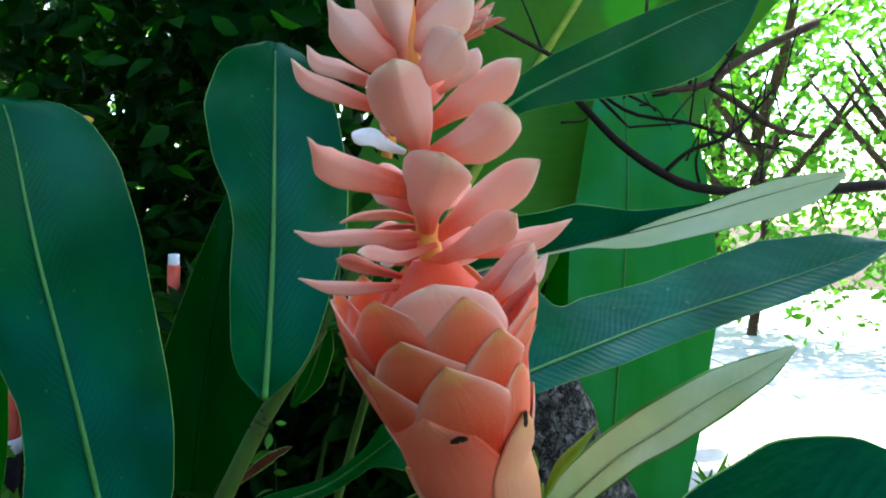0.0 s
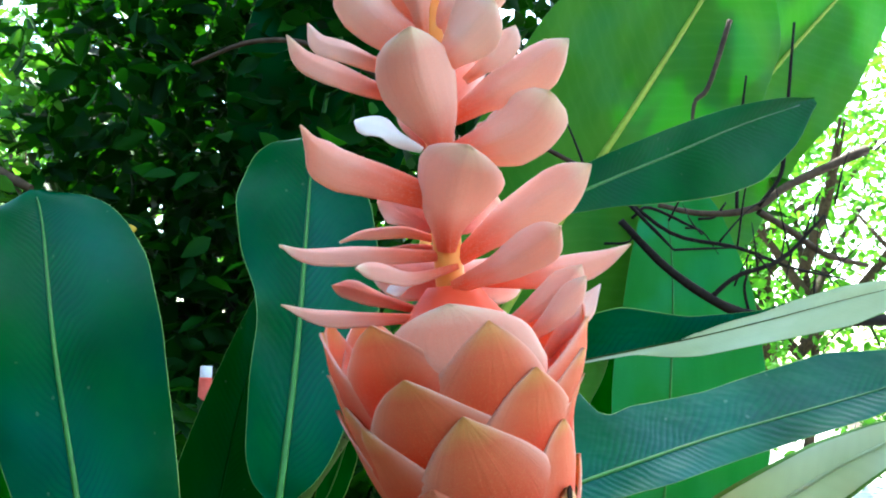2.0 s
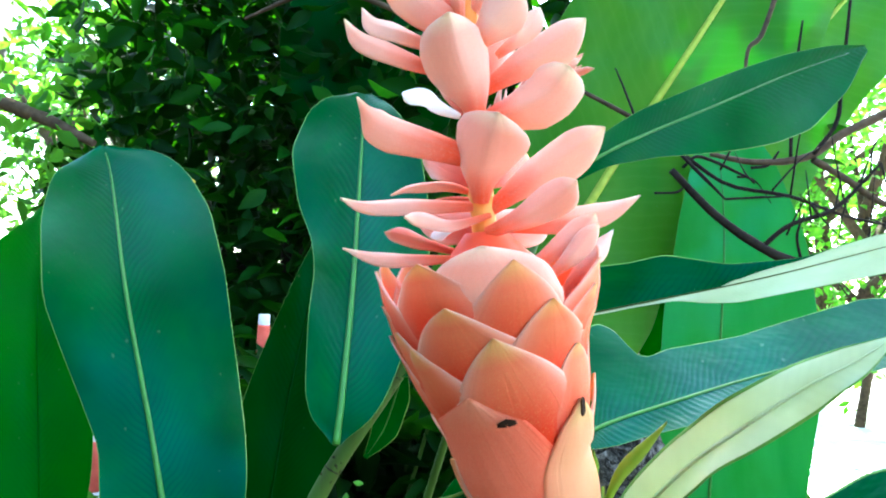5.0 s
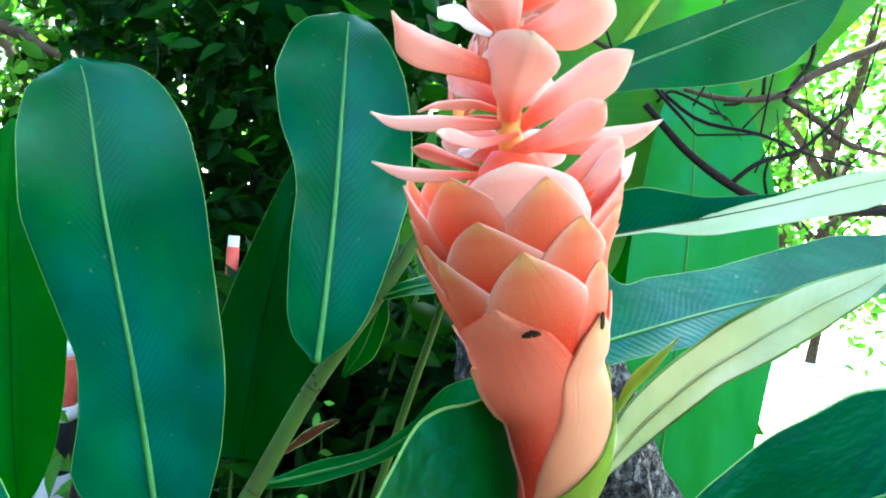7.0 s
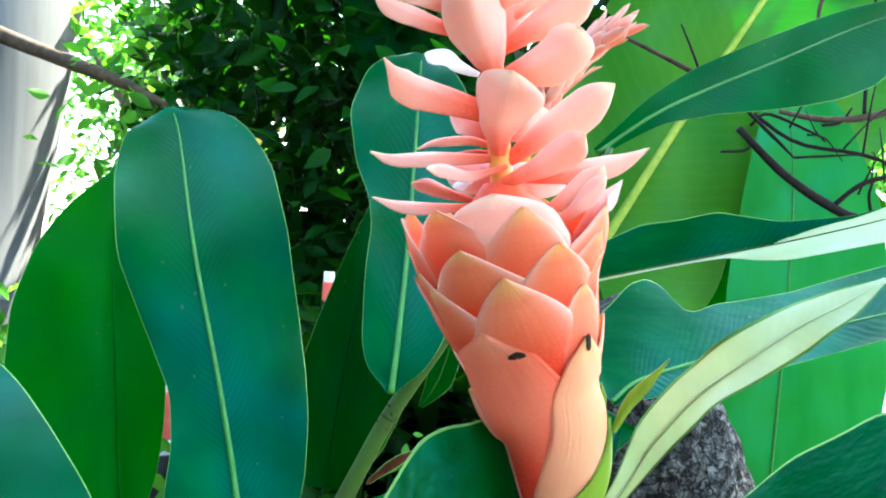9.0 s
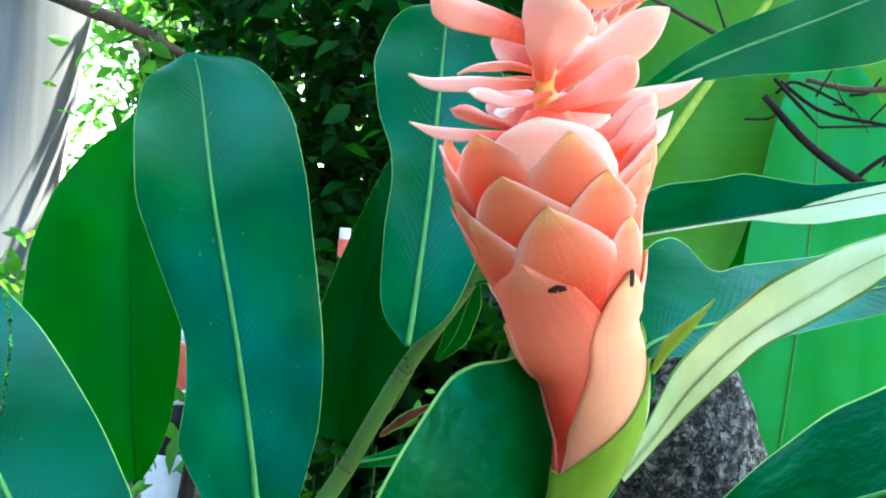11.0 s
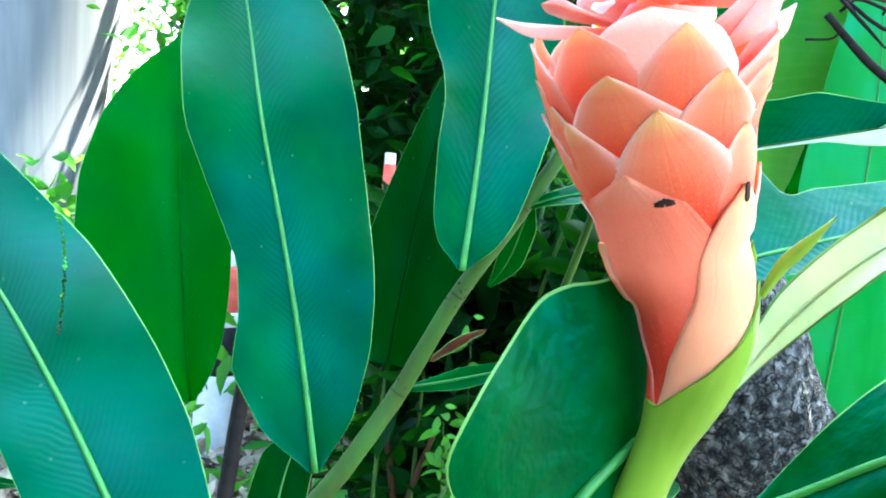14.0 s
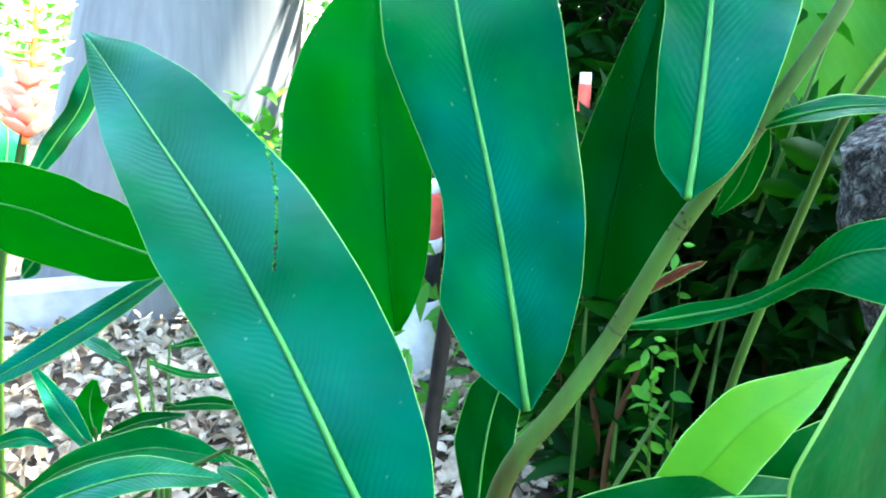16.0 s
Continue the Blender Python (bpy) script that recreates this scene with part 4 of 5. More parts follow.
for spot, r in (((-0.1275, 0.86, 0.806), 0.0086), ((-0.1735, 0.845, 0.709), 0.0094), ((-0.232, 0.808, 0.603), 0.0101), ((-0.075, 0.88, 0.893), 0.0074)):
    bm = bmesh.new()
    c = Vector(spot)
    d = Vector((0.45, 0.12, 0.85)).normalized()
    tube_into(bm, [c + d * f * 0.0011 for f in (-1, -0.3, 0.4, 1)], [r * 0.9, r * 0.965, r * 0.96, r * 0.88], 12, ripple=0.2)
    for j in range(9):
        turn = rnd.uniform(-1.5, 1.2)
        out = (Vector((0.88, 0.0, -0.47)) * math.sin(turn) + Vector((0.05, -1.0, 0.1)) * math.cos(turn)).normalized()
        spot_at = c + d * rnd.uniform(-0.014, 0.012) + out * r * 0.86
        size = rnd.uniform(0.0007, 0.0018)
        m = Matrix.Translation(spot_at) @ Matrix.Rotation(rnd.uniform(0, 3), 4, "Y") @ Matrix.Diagonal((size, size * 0.5, size * 1.7, 1))
        bmesh.ops.create_icosphere(bm, subdivisions=1, radius=1.0, matrix=m)
    part("leaf_scar", bm, NODE, shoot, "dark scarred leaf node")
leaf(shoot, [(-0.121, 1.05, 0.734), (-0.15, 1.05, 0.717), (-0.185, 1.05, 0.688)], 0.013, (0.1, -0.7, 0.6), (DEAD_LEAF, DEAD_LEAF), seed=77, rows=16, cols=4, wave=0.3, rib=0.0006, rib_mat=DEAD_LEAF, label="withered brown leaf")
# spent flower head of that shoot
SPENT = [Vector(p) for p in ((-0.014, 0.940, 1.065), (-0.002, 0.940, 1.109), (0.016, 0.940, 1.148), (0.043, 0.940, 1.181), (0.071, 0.940, 1.203), (0.091, 0.940, 1.220))]
spent = tube("spent_rachis", SPENT, [0.006, 0.006, 0.005, 0.004, 0.002], RACHIS, shoot, "orange axis of the fading flower head", n=20)
rnd = random.Random(11)
spent_line = spline(SPENT, 60)
for k in range(84):
    f = 4 + int(k * 0.5)
    c, ahead = spent_line[f], (spent_line[f + 4] - spent_line[f - 4]).normalized()
    a = k * 2.4
    out = Vector((math.cos(a), math.sin(a) * 0.7, 0))
    out = (out - ahead * out.dot(ahead)).normalized()
    spread = (0.026 - 0.012 * k / 84) * rnd.uniform(0.6, 1.1)
    bract(spent, c + out * 0.003, c + out * spread + ahead * rnd.uniform(0.03, 0.05), rnd.uniform(0.009, 0.017), out + ahead * 0.4, (BRACT_RED, BRACT_DRY, BRACT_DRY, BRACT_PALE)[k % 4], 0.9, 0.12, 0.5, 0.6, rnd.uniform(-0.15, 0.2), rows=8, cols=3, twist=rnd.uniform(-0.6, 0.6))

# ---------------------------------------------------------------- shoot on the left
shoot = thing("ginger_plant", (-0.424, 1.019, -0.311)[:2] + (0.0,), "ginger shoot with broad upright bright green leaves", "ginger plant")
foot = (-0.424, 1.019, -0.311)[:2]
tube("stalk", [foot + (-0.02,), (-0.494, 1.107, 0.107), (-0.55, 1.193, 0.483)], [0.012, 0.011, 0.006], STALK, shoot, n=30, sides=10)
leaf(shoot, [(-0.553, 1.19, 0.547), (-0.565, 1.19, 0.627), (-0.59, 1.21, 0.784), (-0.627, 1.26, 0.935), (-0.661, 1.33, 1.075)], 0.0, (0.5, -0.84, 0.15), mats=(LEAF_YOUNG, LEAF_YOUNG), outline=[(0, 0.0043, 0.0043), (0.05, 0.0431, 0.0173), (0.125, 0.0859, 0.0309), (0.25, 0.1281, 0.0495), (0.375, 0.1404, 0.063), (0.5, 0.1417, 0.07), (0.625, 0.1343, 0.0728), (0.75, 0.1063, 0.0673), (0.875, 0.0637, 0.0455), (1, 0.0047, 0.0047)], seed=12, fold=0.3, rib=0.0016, rib_mat=LEAF_YOUNG)
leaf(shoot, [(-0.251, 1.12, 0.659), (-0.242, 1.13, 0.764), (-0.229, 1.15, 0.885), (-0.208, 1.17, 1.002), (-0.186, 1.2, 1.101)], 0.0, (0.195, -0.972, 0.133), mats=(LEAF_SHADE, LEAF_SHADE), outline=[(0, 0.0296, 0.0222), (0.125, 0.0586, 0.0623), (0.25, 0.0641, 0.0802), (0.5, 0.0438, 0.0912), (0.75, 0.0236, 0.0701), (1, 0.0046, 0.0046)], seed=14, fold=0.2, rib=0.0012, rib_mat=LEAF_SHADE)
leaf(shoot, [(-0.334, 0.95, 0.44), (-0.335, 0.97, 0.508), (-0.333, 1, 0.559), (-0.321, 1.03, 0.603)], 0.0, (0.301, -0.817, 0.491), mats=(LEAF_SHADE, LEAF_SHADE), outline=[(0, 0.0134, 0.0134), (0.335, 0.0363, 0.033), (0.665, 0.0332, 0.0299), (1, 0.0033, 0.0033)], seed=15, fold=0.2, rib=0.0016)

shoot = thing("ginger_plant", (-0.212, 0.549, 0.399)[:2] + (0.0,), "ginger shoot with a large torn teal-green leaf", "ginger plant")
foot = (-0.212, 0.549, 0.399)[:2]
tube("stalk", [foot + (-0.02,), (-0.233, 0.551, 0.527), (-0.259, 0.561, 0.604)], [0.012, 0.011, 0.006], STALK, shoot, n=30, sides=10)
leaf(shoot, [(-0.211, 0.53, 0.582), (-0.296, 0.585, 0.642), (-0.404, 0.66, 0.715), (-0.509, 0.72, 0.787), (-0.65, 0.79, 0.874), (-0.775, 0.85, 0.952)], 0.0, (0.2, -0.75, 0.62), outline=[(0, 0.0039, 0.0039), (0.2, 0.0487, 0.0619), (0.3, 0.0523, 0.0775), (0.4, 0.0533, 0.0834), (0.6, 0.0632, 0.0854), (0.8, 0.0432, 0.066), (0.92, 0.0207, 0.0402), (1, 0.0027, 0.0027)], seed=21, fold=0.18, rib=0.0036, wave=0.08, cols=44, rows=150, tear=(0.49, 0.66, 0.25, 0.99, 0.014))
leaf(shoot, [(-0.737, 0.938, 0.68), (-0.831, 0.887, 0.719), (-0.907, 0.841, 0.752), (-1.042, 0.776, 0.763)], 0.1168, (0.71, -0.685, -0.163), (LEAF_YOUNG, LEAF_YOUNG), widest=0.45, blunt=0.55, seed=22, fold=0.15)
leaf(shoot, [(-0.8, 1.015, 0.648), (-0.869, 0.972, 0.595), (-0.924, 0.915, 0.549), (-0.993, 0.838, 0.496)], 0.0465, (0.415, -0.375, 0.829), widest=0.5, blunt=0.6, seed=23, fold=0.2)
leaf(shoot, [(-0.832, 0.713, 0.399), (-0.777, 0.767, 0.435), (-0.711, 0.833, 0.45), (-0.649, 0.908, 0.424)], 0.0595, (0.262, -0.238, 0.935), widest=0.5, blunt=0.6, seed=24, fold=0.2)
leaf(shoot, [(-0.589, 0.923, 0.388), (-0.627, 0.916, 0.42), (-0.67, 0.923, 0.429)], 0.0322, (0.198, -0.286, 0.938), widest=0.5, blunt=0.6, seed=25, fold=0.2)

# low young shoot at the foot of the leaning stalk
shoot = thing("ginger_plant", (-0.066, 0.703, 0.201)[:2] + (0.0,), "young ginger shoot with one yellow-green leaf", "ginger plant")
foot = (-0.066, 0.703, 0.201)[:2]
tube("stalk", [foot + (-0.02,), (-0.103, 0.737, 0.386), (-0.121, 0.784, 0.552)], [0.01, 0.009, 0.005], STALK, shoot, n=24)
leaf(shoot, [(-0.108, 0.75, 0.592), (-0.077, 0.775, 0.629), (-0.048, 0.81, 0.66), (-0.014, 0.85, 0.679), (0.02, 0.9, 0.697)], 0.0, (0.315, -0.745, 0.588), mats=(LEAF_LIME, LEAF_LIME), outline=[(0, 0.0194, 0.0194), (0.25, 0.0322, 0.0302), (0.5, 0.0319, 0.028), (0.75, 0.0176, 0.0176), (0.925, 0.0048, 0.0048), (1, 0.0016, 0.0016)], seed=26, fold=0.2, rib=0.0005, rib_mat=LEAF_LIME)
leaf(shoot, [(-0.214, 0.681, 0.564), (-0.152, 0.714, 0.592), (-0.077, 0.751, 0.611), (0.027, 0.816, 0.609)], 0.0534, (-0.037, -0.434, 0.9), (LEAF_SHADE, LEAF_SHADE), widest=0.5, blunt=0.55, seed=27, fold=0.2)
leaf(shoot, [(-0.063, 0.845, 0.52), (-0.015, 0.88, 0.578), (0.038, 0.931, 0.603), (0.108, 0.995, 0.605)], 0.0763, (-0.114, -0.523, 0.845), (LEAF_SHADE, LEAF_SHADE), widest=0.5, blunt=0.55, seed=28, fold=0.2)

# ---------------------------------------------------------------- shoot behind the flower, leaves to the right
shoot = thing("ginger_plant", (-0.12, 1.02, 0.0), "ginger shoot with long leaves held out sideways", "ginger plant")
tube("stalk", [(-0.12, 1.02, -0.02), (-0.1, 1.01, 0.4), (-0.083, 1.0, 0.595), (-0.053, 0.99, 0.729), (-0.025, 0.97, 0.835), (-0.004, 0.95, 0.906), (0.04, 0.945, 0.99), (0.077, 0.99, 1.09)], [0.006, 0.005, 0.0045, 0.004, 0.0035], STALK, shoot, n=50, sides=8)
leaf(shoot, [(0.063, 1, 1.086), (0.126, 1.03, 1.135), (0.188, 1.07, 1.172), (0.277, 1.12, 1.219), (0.383, 1.18, 1.276), (0.5, 1.24, 1.33)], 0.0, (0.1, -0.97, -0.1), mats=(LEAF_DEEP, LEAF_DEEP), outline=[(0, 0.005, 0.005), (0.2, 0.0194, 0.0142), (0.4, 0.0286, 0.0306), (0.6, 0.0306, 0.0612), (0.7, 0.0288, 0.0743), (0.8, 0.0253, 0.0775), (0.92, 0.0166, 0.0457), (1, 0.0026, 0.0026)], seed=41, fold=0.12, rib=0.0022)
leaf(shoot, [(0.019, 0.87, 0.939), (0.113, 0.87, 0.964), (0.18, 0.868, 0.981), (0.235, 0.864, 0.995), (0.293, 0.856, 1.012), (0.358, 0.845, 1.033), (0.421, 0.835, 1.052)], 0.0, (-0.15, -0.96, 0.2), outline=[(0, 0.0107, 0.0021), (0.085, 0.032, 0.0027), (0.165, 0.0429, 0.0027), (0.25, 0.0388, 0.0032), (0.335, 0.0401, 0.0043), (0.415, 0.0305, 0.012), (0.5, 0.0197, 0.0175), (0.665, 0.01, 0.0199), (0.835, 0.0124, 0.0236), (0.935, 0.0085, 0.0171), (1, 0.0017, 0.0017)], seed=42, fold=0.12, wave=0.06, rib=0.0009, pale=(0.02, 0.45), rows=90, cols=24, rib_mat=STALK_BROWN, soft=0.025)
leaf(shoot, [(0.07, 0.66, 0.869), (0.093, 0.68, 0.884), (0.157, 0.72, 0.902), (0.235, 0.77, 0.921), (0.362, 0.84, 0.949), (0.507, 0.9, 0.986)], 0.0, (0.1, -0.86, 0.5), outline=[(0, 0.0366, 0.0049), (0.16, 0.0519, 0.0141), (0.23, 0.0634, 0.0177), (0.285, 0.074, 0.0189), (0.32, 0.0749, 0.02), (0.345, 0.0659, 0.0207), (0.36, 0.0433, 0.0212), (0.385, 0.0384, 0.0223), (0.44, 0.0411, 0.0237), (0.6, 0.0364, 0.0226), (0.8, 0.0437, 0.0224), (0.92, 0.0302, 0.0169), (1, 0.0025, 0.0025)], seed=43, fold=0.1, rib=0.0016, rows=110, soft=0.012)

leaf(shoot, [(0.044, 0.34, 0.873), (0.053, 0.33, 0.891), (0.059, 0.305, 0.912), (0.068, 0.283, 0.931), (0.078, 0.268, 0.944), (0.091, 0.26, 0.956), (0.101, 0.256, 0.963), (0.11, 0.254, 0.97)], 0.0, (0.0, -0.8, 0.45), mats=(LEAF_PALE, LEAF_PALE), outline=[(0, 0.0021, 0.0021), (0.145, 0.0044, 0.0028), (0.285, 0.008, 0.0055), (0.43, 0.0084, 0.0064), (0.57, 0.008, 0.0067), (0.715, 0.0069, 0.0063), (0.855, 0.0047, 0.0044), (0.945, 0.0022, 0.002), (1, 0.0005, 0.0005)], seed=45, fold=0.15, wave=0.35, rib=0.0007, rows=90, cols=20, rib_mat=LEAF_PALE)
leaf(shoot, [(0.059, 0.335, 0.84), (0.079, 0.33, 0.855), (0.097, 0.322, 0.87), (0.118, 0.314, 0.883), (0.143, 0.306, 0.897), (0.169, 0.3, 0.907), (0.197, 0.3, 0.915)], 0.0, (0.15, -0.65, 0.75), outline=[(0, 0.0014, 0.0013), (0.165, 0.0119, 0.0083), (0.335, 0.0242, 0.0153), (0.5, 0.0331, 0.0171), (0.665, 0.0382, 0.018), (0.835, 0.0293, 0.0162), (1, 0.0011, 0.0011)], seed=46, fold=0.12, wave=0.08, rib=0.0016)


# ---------------------------------------------------------------- banana plant behind on the right
plant = thing("banana_plant", (0.665, 3.157, -0.665)[:2] + (0.0,), "banana plant with huge upright and arching leaves", "banana plant")
foot = (0.665, 3.157, -0.665)[:2]
tube("trunk", [foot + (-0.05,), foot + (0.35,), (0.658, 3.061, 0.207)], [0.09, 0.075, 0.03], STALK, plant, n=20, sides=14)
leaf(plant, [(0.69, 2.938, -0.286), (0.733, 2.923, 0.424), (0.749, 2.907, 1.143), (0.708, 2.901, 1.578)], 0.4842, (-0.062, -0.991, 0.117), (BANANA, BANANA_UNDER), widest=0.38, blunt=0.35, seed=51, fold=0.1, rib=0.006, left=0.38)
leaf(plant, [(-0.052, 2.9, 0.513), (0.076, 2.93, 0.849), (0.21, 2.95, 1.086), (0.418, 2.97, 1.454), (0.648, 3, 1.834), (0.884, 3.05, 2.24), (1.076, 3.1, 2.615)], 0.0, (-0.133, -0.849, -0.512), mats=(BANANA_UNDER, BANANA), outline=[(0, 0.0558, 0.0744), (0.085, 0.2226, 0.2782), (0.165, 0.3157, 0.3807), (0.335, 0.3747, 0.4028), (0.5, 0.4036, 0.2883), (0.665, 0.4333, 0.3829), (0.835, 0.3464, 0.3247), (1, 0.0186, 0.0186)], seed=52, fold=0.12, wave=0.1, rib=0.02, rib_mat=RIB_YELLOW, rows=80, cols=14)
leaf(plant, [(0.535, 3.367, 0.925), (0.878, 3.402, 1.599), (1.281, 3.448, 2.122), (1.785, 3.546, 2.71)], 0.7030, (-0.223, -0.723, -0.654), (BANANA_UNDER, BANANA), widest=0.5, blunt=0.45, seed=53, fold=0.15, rib=0.016, rib_mat=RIB_YELLOW)
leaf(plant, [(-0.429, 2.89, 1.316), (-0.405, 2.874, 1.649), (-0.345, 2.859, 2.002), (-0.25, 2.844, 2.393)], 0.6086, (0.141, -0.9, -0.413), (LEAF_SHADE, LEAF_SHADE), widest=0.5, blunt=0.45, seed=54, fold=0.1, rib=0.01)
leaf(plant, [(0.546, 3.303, 0.236), (0.658, 3.333, 0.746), (0.695, 3.367, 1.1)], 0.1860, (-0.191, -0.981, 0.037), (LEAF_YOUNG, LEAF_YOUNG), widest=0.5, blunt=0.5, seed=55, rib=0.005)

# ---------------------------------------------------------------- dead branch on the right
branch = thing("dead_branch", (1.147, 2.695, 1.032), "dark leafless dead branch with thin side twigs", "branch")
tube("limb", [(0.51, 2.581, 1.352), (0.647, 2.605, 1.229), (0.78, 2.617, 1.146), (0.902, 2.646, 1.106), (1.144, 2.691, 1.098), (1.592, 2.805, 1.137)], [0.01, 0.013, 0.015, 0.017, 0.02], TWIG, branch, n=30, ripple=0.1)
for pts, r in (
    ([(0.78, 2.617, 1.146), (0.855, 2.608, 1.213), (0.982, 2.613, 1.267), (1.106, 2.613, 1.401)], 0.008),
    ([(0.549, 2.581, 1.394), (0.676, 2.602, 1.32), (0.855, 2.614, 1.295), (1.027, 2.646, 1.247), (1.205, 2.688, 1.225)], 0.006),
    ([(0.542, 2.582, 1.361), (0.589, 2.583, 1.395), (0.704, 2.592, 1.352), (0.737, 2.595, 1.337)], 0.005),
    ([(0.533, 2.58, 1.401), (0.603, 2.567, 1.329), (0.662, 2.574, 1.275)], 0.006),
    ([(0.662, 2.574, 1.275), (0.765, 2.579, 1.285), (0.845, 2.583, 1.291)], 0.004),
    ([(0.465, 2.582, 1.285), (0.529, 2.585, 1.291), (0.552, 2.585, 1.313)], 0.004),
    ([(0.902, 2.646, 1.111), (0.886, 2.641, 1.184), (0.904, 2.639, 1.25)], 0.005),
):
    tube("twig", pts, [r, r, r * 0.5], TWIG, branch, n=14, sides=6, ripple=0.1)

rnd = random.Random(29)
for line in ([(0.78, 2.617, 1.146), (0.982, 2.613, 1.267), (1.168, 2.613, 1.469)], [(0.549, 2.581, 1.394), (0.855, 2.614, 1.295), (1.205, 2.688, 1.225)], [(0.902, 2.646, 1.106), (1.144, 2.691, 1.098), (1.44, 2.767, 1.121)]):
    pts = spline(line, 12)
    for k in range(2, 12):
        c = pts[k]
        d = Vector((rnd.uniform(-0.5, 1.0), rnd.uniform(-0.3, 0.3), rnd.uniform(-0.7, 1.0))).normalized() * rnd.uniform(0.08, 0.3)
        tube("twig", [c, c + d * 0.5 + Vector((0, 0, rnd.uniform(-0.02, 0.03))), c + d], [0.0035, 0.0026, 0.001], TWIG, branch, n=8, sides=5, ripple=0.1, seed=k)
branch = thing("branch", (1.29, 2.739, 1.495), "brown bare branch crossing in front of banana leaves", "branch")
tube("limb", [(0.632, 2.645, 1.413), (0.769, 2.654, 1.396), (0.92, 2.671, 1.421), (1.041, 2.694, 1.504), (1.284, 2.731, 1.63)], [0.007, 0.01, 0.013, 0.016], LIMB, branch, n=26, ripple=0.1)
for pts, r in (
    ([(0.867, 2.658, 1.417), (0.867, 2.654, 1.499), (0.873, 2.645, 1.681), (0.884, 2.638, 1.814)], 0.006),
    ([(0.933, 2.661, 1.428), (0.995, 2.66, 1.521), (1.007, 2.655, 1.638), (1.026, 2.638, 1.985)], 0.007),
    ([(0.937, 2.673, 1.413), (1.046, 2.702, 1.362), (1.149, 2.711, 1.3), (1.298, 2.751, 1.276)], 0.012),
    ([(0.753, 2.654, 1.379), (0.802, 2.656, 1.389), (0.833, 2.656, 1.432)], 0.005),
):
    tube("twig", pts, [r, r, r * 0.6], LIMB if r > 0.01 else TWIG, branch, n=14, sides=6, ripple=0.1)
branch = thing("branch", (0.671, 2.437, 1.591), "thin brown twig hanging before the banana leaf", "branch")
tube("twig", [(0.765, 2.427, 1.9), (0.712, 2.433, 1.714), (0.675, 2.434, 1.667), (0.668, 2.438, 1.575)], [0.008, 0.007, 0.005], LIMB, branch, n=14, sides=6, ripple=0.1)
branch = thing("branch", (0.37, 2.327, 1.443), "thin reddish twig across the banana leaf rib", "branch")
tube("twig", [(0.117, 2.307, 1.557), (0.251, 2.318, 1.497), (0.378, 2.328, 1.436), (0.415, 2.331, 1.416)], [0.005, 0.007, 0.006], LIMB, branch, n=14, sides=6, ripple=0.1)
tube("twig", [(0.363, 2.327, 1.448), (0.331, 2.321, 1.522), (0.307, 2.317, 1.572)], [0.004, 0.003, 0.002], TWIG, branch, n=8, sides=5)

# ---------------------------------------------------------------- stump behind the stems
bm = bmesh.new()
sp = [Vector(p) for p in ((0.551, 1.638, -0.185), (0.332, 1.549, 0.392), (0.232, 1.489, 0.592), (0.142, 1.449, 0.776), (0.088, 1.429, 0.876))]
sp[0].z = -0.05
rings = tube_into(bm, spline(sp, 90), [0.15, 0.14, 0.135, 0.132, 0.125, 0.085], 110)
for ring in rings:
    mid = sum((v.co for v in ring), Vector()) / len(ring)
    for v in ring:
        d = (v.co - mid).normalized()
        q = Vector((v.co.x * 9, v.co.y * 9, v.co.z * 4))
        crack = abs(noise.noise(q * 2.2)) ** 0.6
        v.co += d * (0.03 * noise.noise(q * 0.5) + 0.014 * crack + 0.006 * noise.noise(q * 6))
tagged(part("tree_stump", bm, BARK), "rough grey-brown leaning tree stump with cracked bark", "tree stump")

# ---------------------------------------------------------------- big smooth trunk on the left
grey_tree = tree = thing("tree", (-2.244, 2.778, 0.324)[:2] + (0.0,), "large tree with a smooth grey leaning trunk", "tree")
tk = [(-2.342, 2.757, -0.023), (-2.27, 2.918, 0.894), (-2.203, 3.138, 2.047), (-2.359, 3.526, 3.345)]
tube("trunk", [tk[0][:2] + (-0.1,), tk[1], tk[2], tk[3]], [0.5, 0.42, 0.38, 0.34], TRUNK_GREY, tree, "smooth grey bark with long streaks", n=40, sides=48)

# ---------------------------------------------------------------- dark shrub tree behind on the left
dark_tree = tree = thing("tree", (-0.75, 3.3, 0.0), "dense tree with thin branches, shade put into its leaf colour", "tree")
tube("trunk", [(-0.75, 3.3, -0.1), (-0.7, 3.25, 0.9), (-0.6, 3.2, 2.0), (-0.3, 3.0, 3.3)], [0.09, 0.07, 0.05, 0.03], TWIG, tree, n=26, sides=12, ripple=0.1)
rnd = random.Random(3)
for k in range(16):
    z = 0.8 + k * 0.15
    a = rnd.uniform(0, 6.28)
    r = rnd.uniform(0.5, 0.95)
    c = Vector((-0.72 + 0.12 * (z - 0.9), 3.27 - 0.05 * z, z))
    e = c + Vector((math.cos(a) * r, math.sin(a) * r * 0.6, rnd.uniform(0.1, 0.5)))
    tube("limb", [c, (c + e) / 2 + Vector((0, 0, 0.08)), e], [0.018, 0.011, 0.004], TWIG, tree, n=10, sides=6, ripple=0.1, seed=k)


def dark_place(r):
    z = r.uniform(0.15, 2.45)
    return (max(-1.42, r.uniform(-1.35, -0.2) + 0.1 * (z - 1.3) + r.gauss(0, 0.1)), max(2.75, r.gauss(3.05, 0.3)), z)


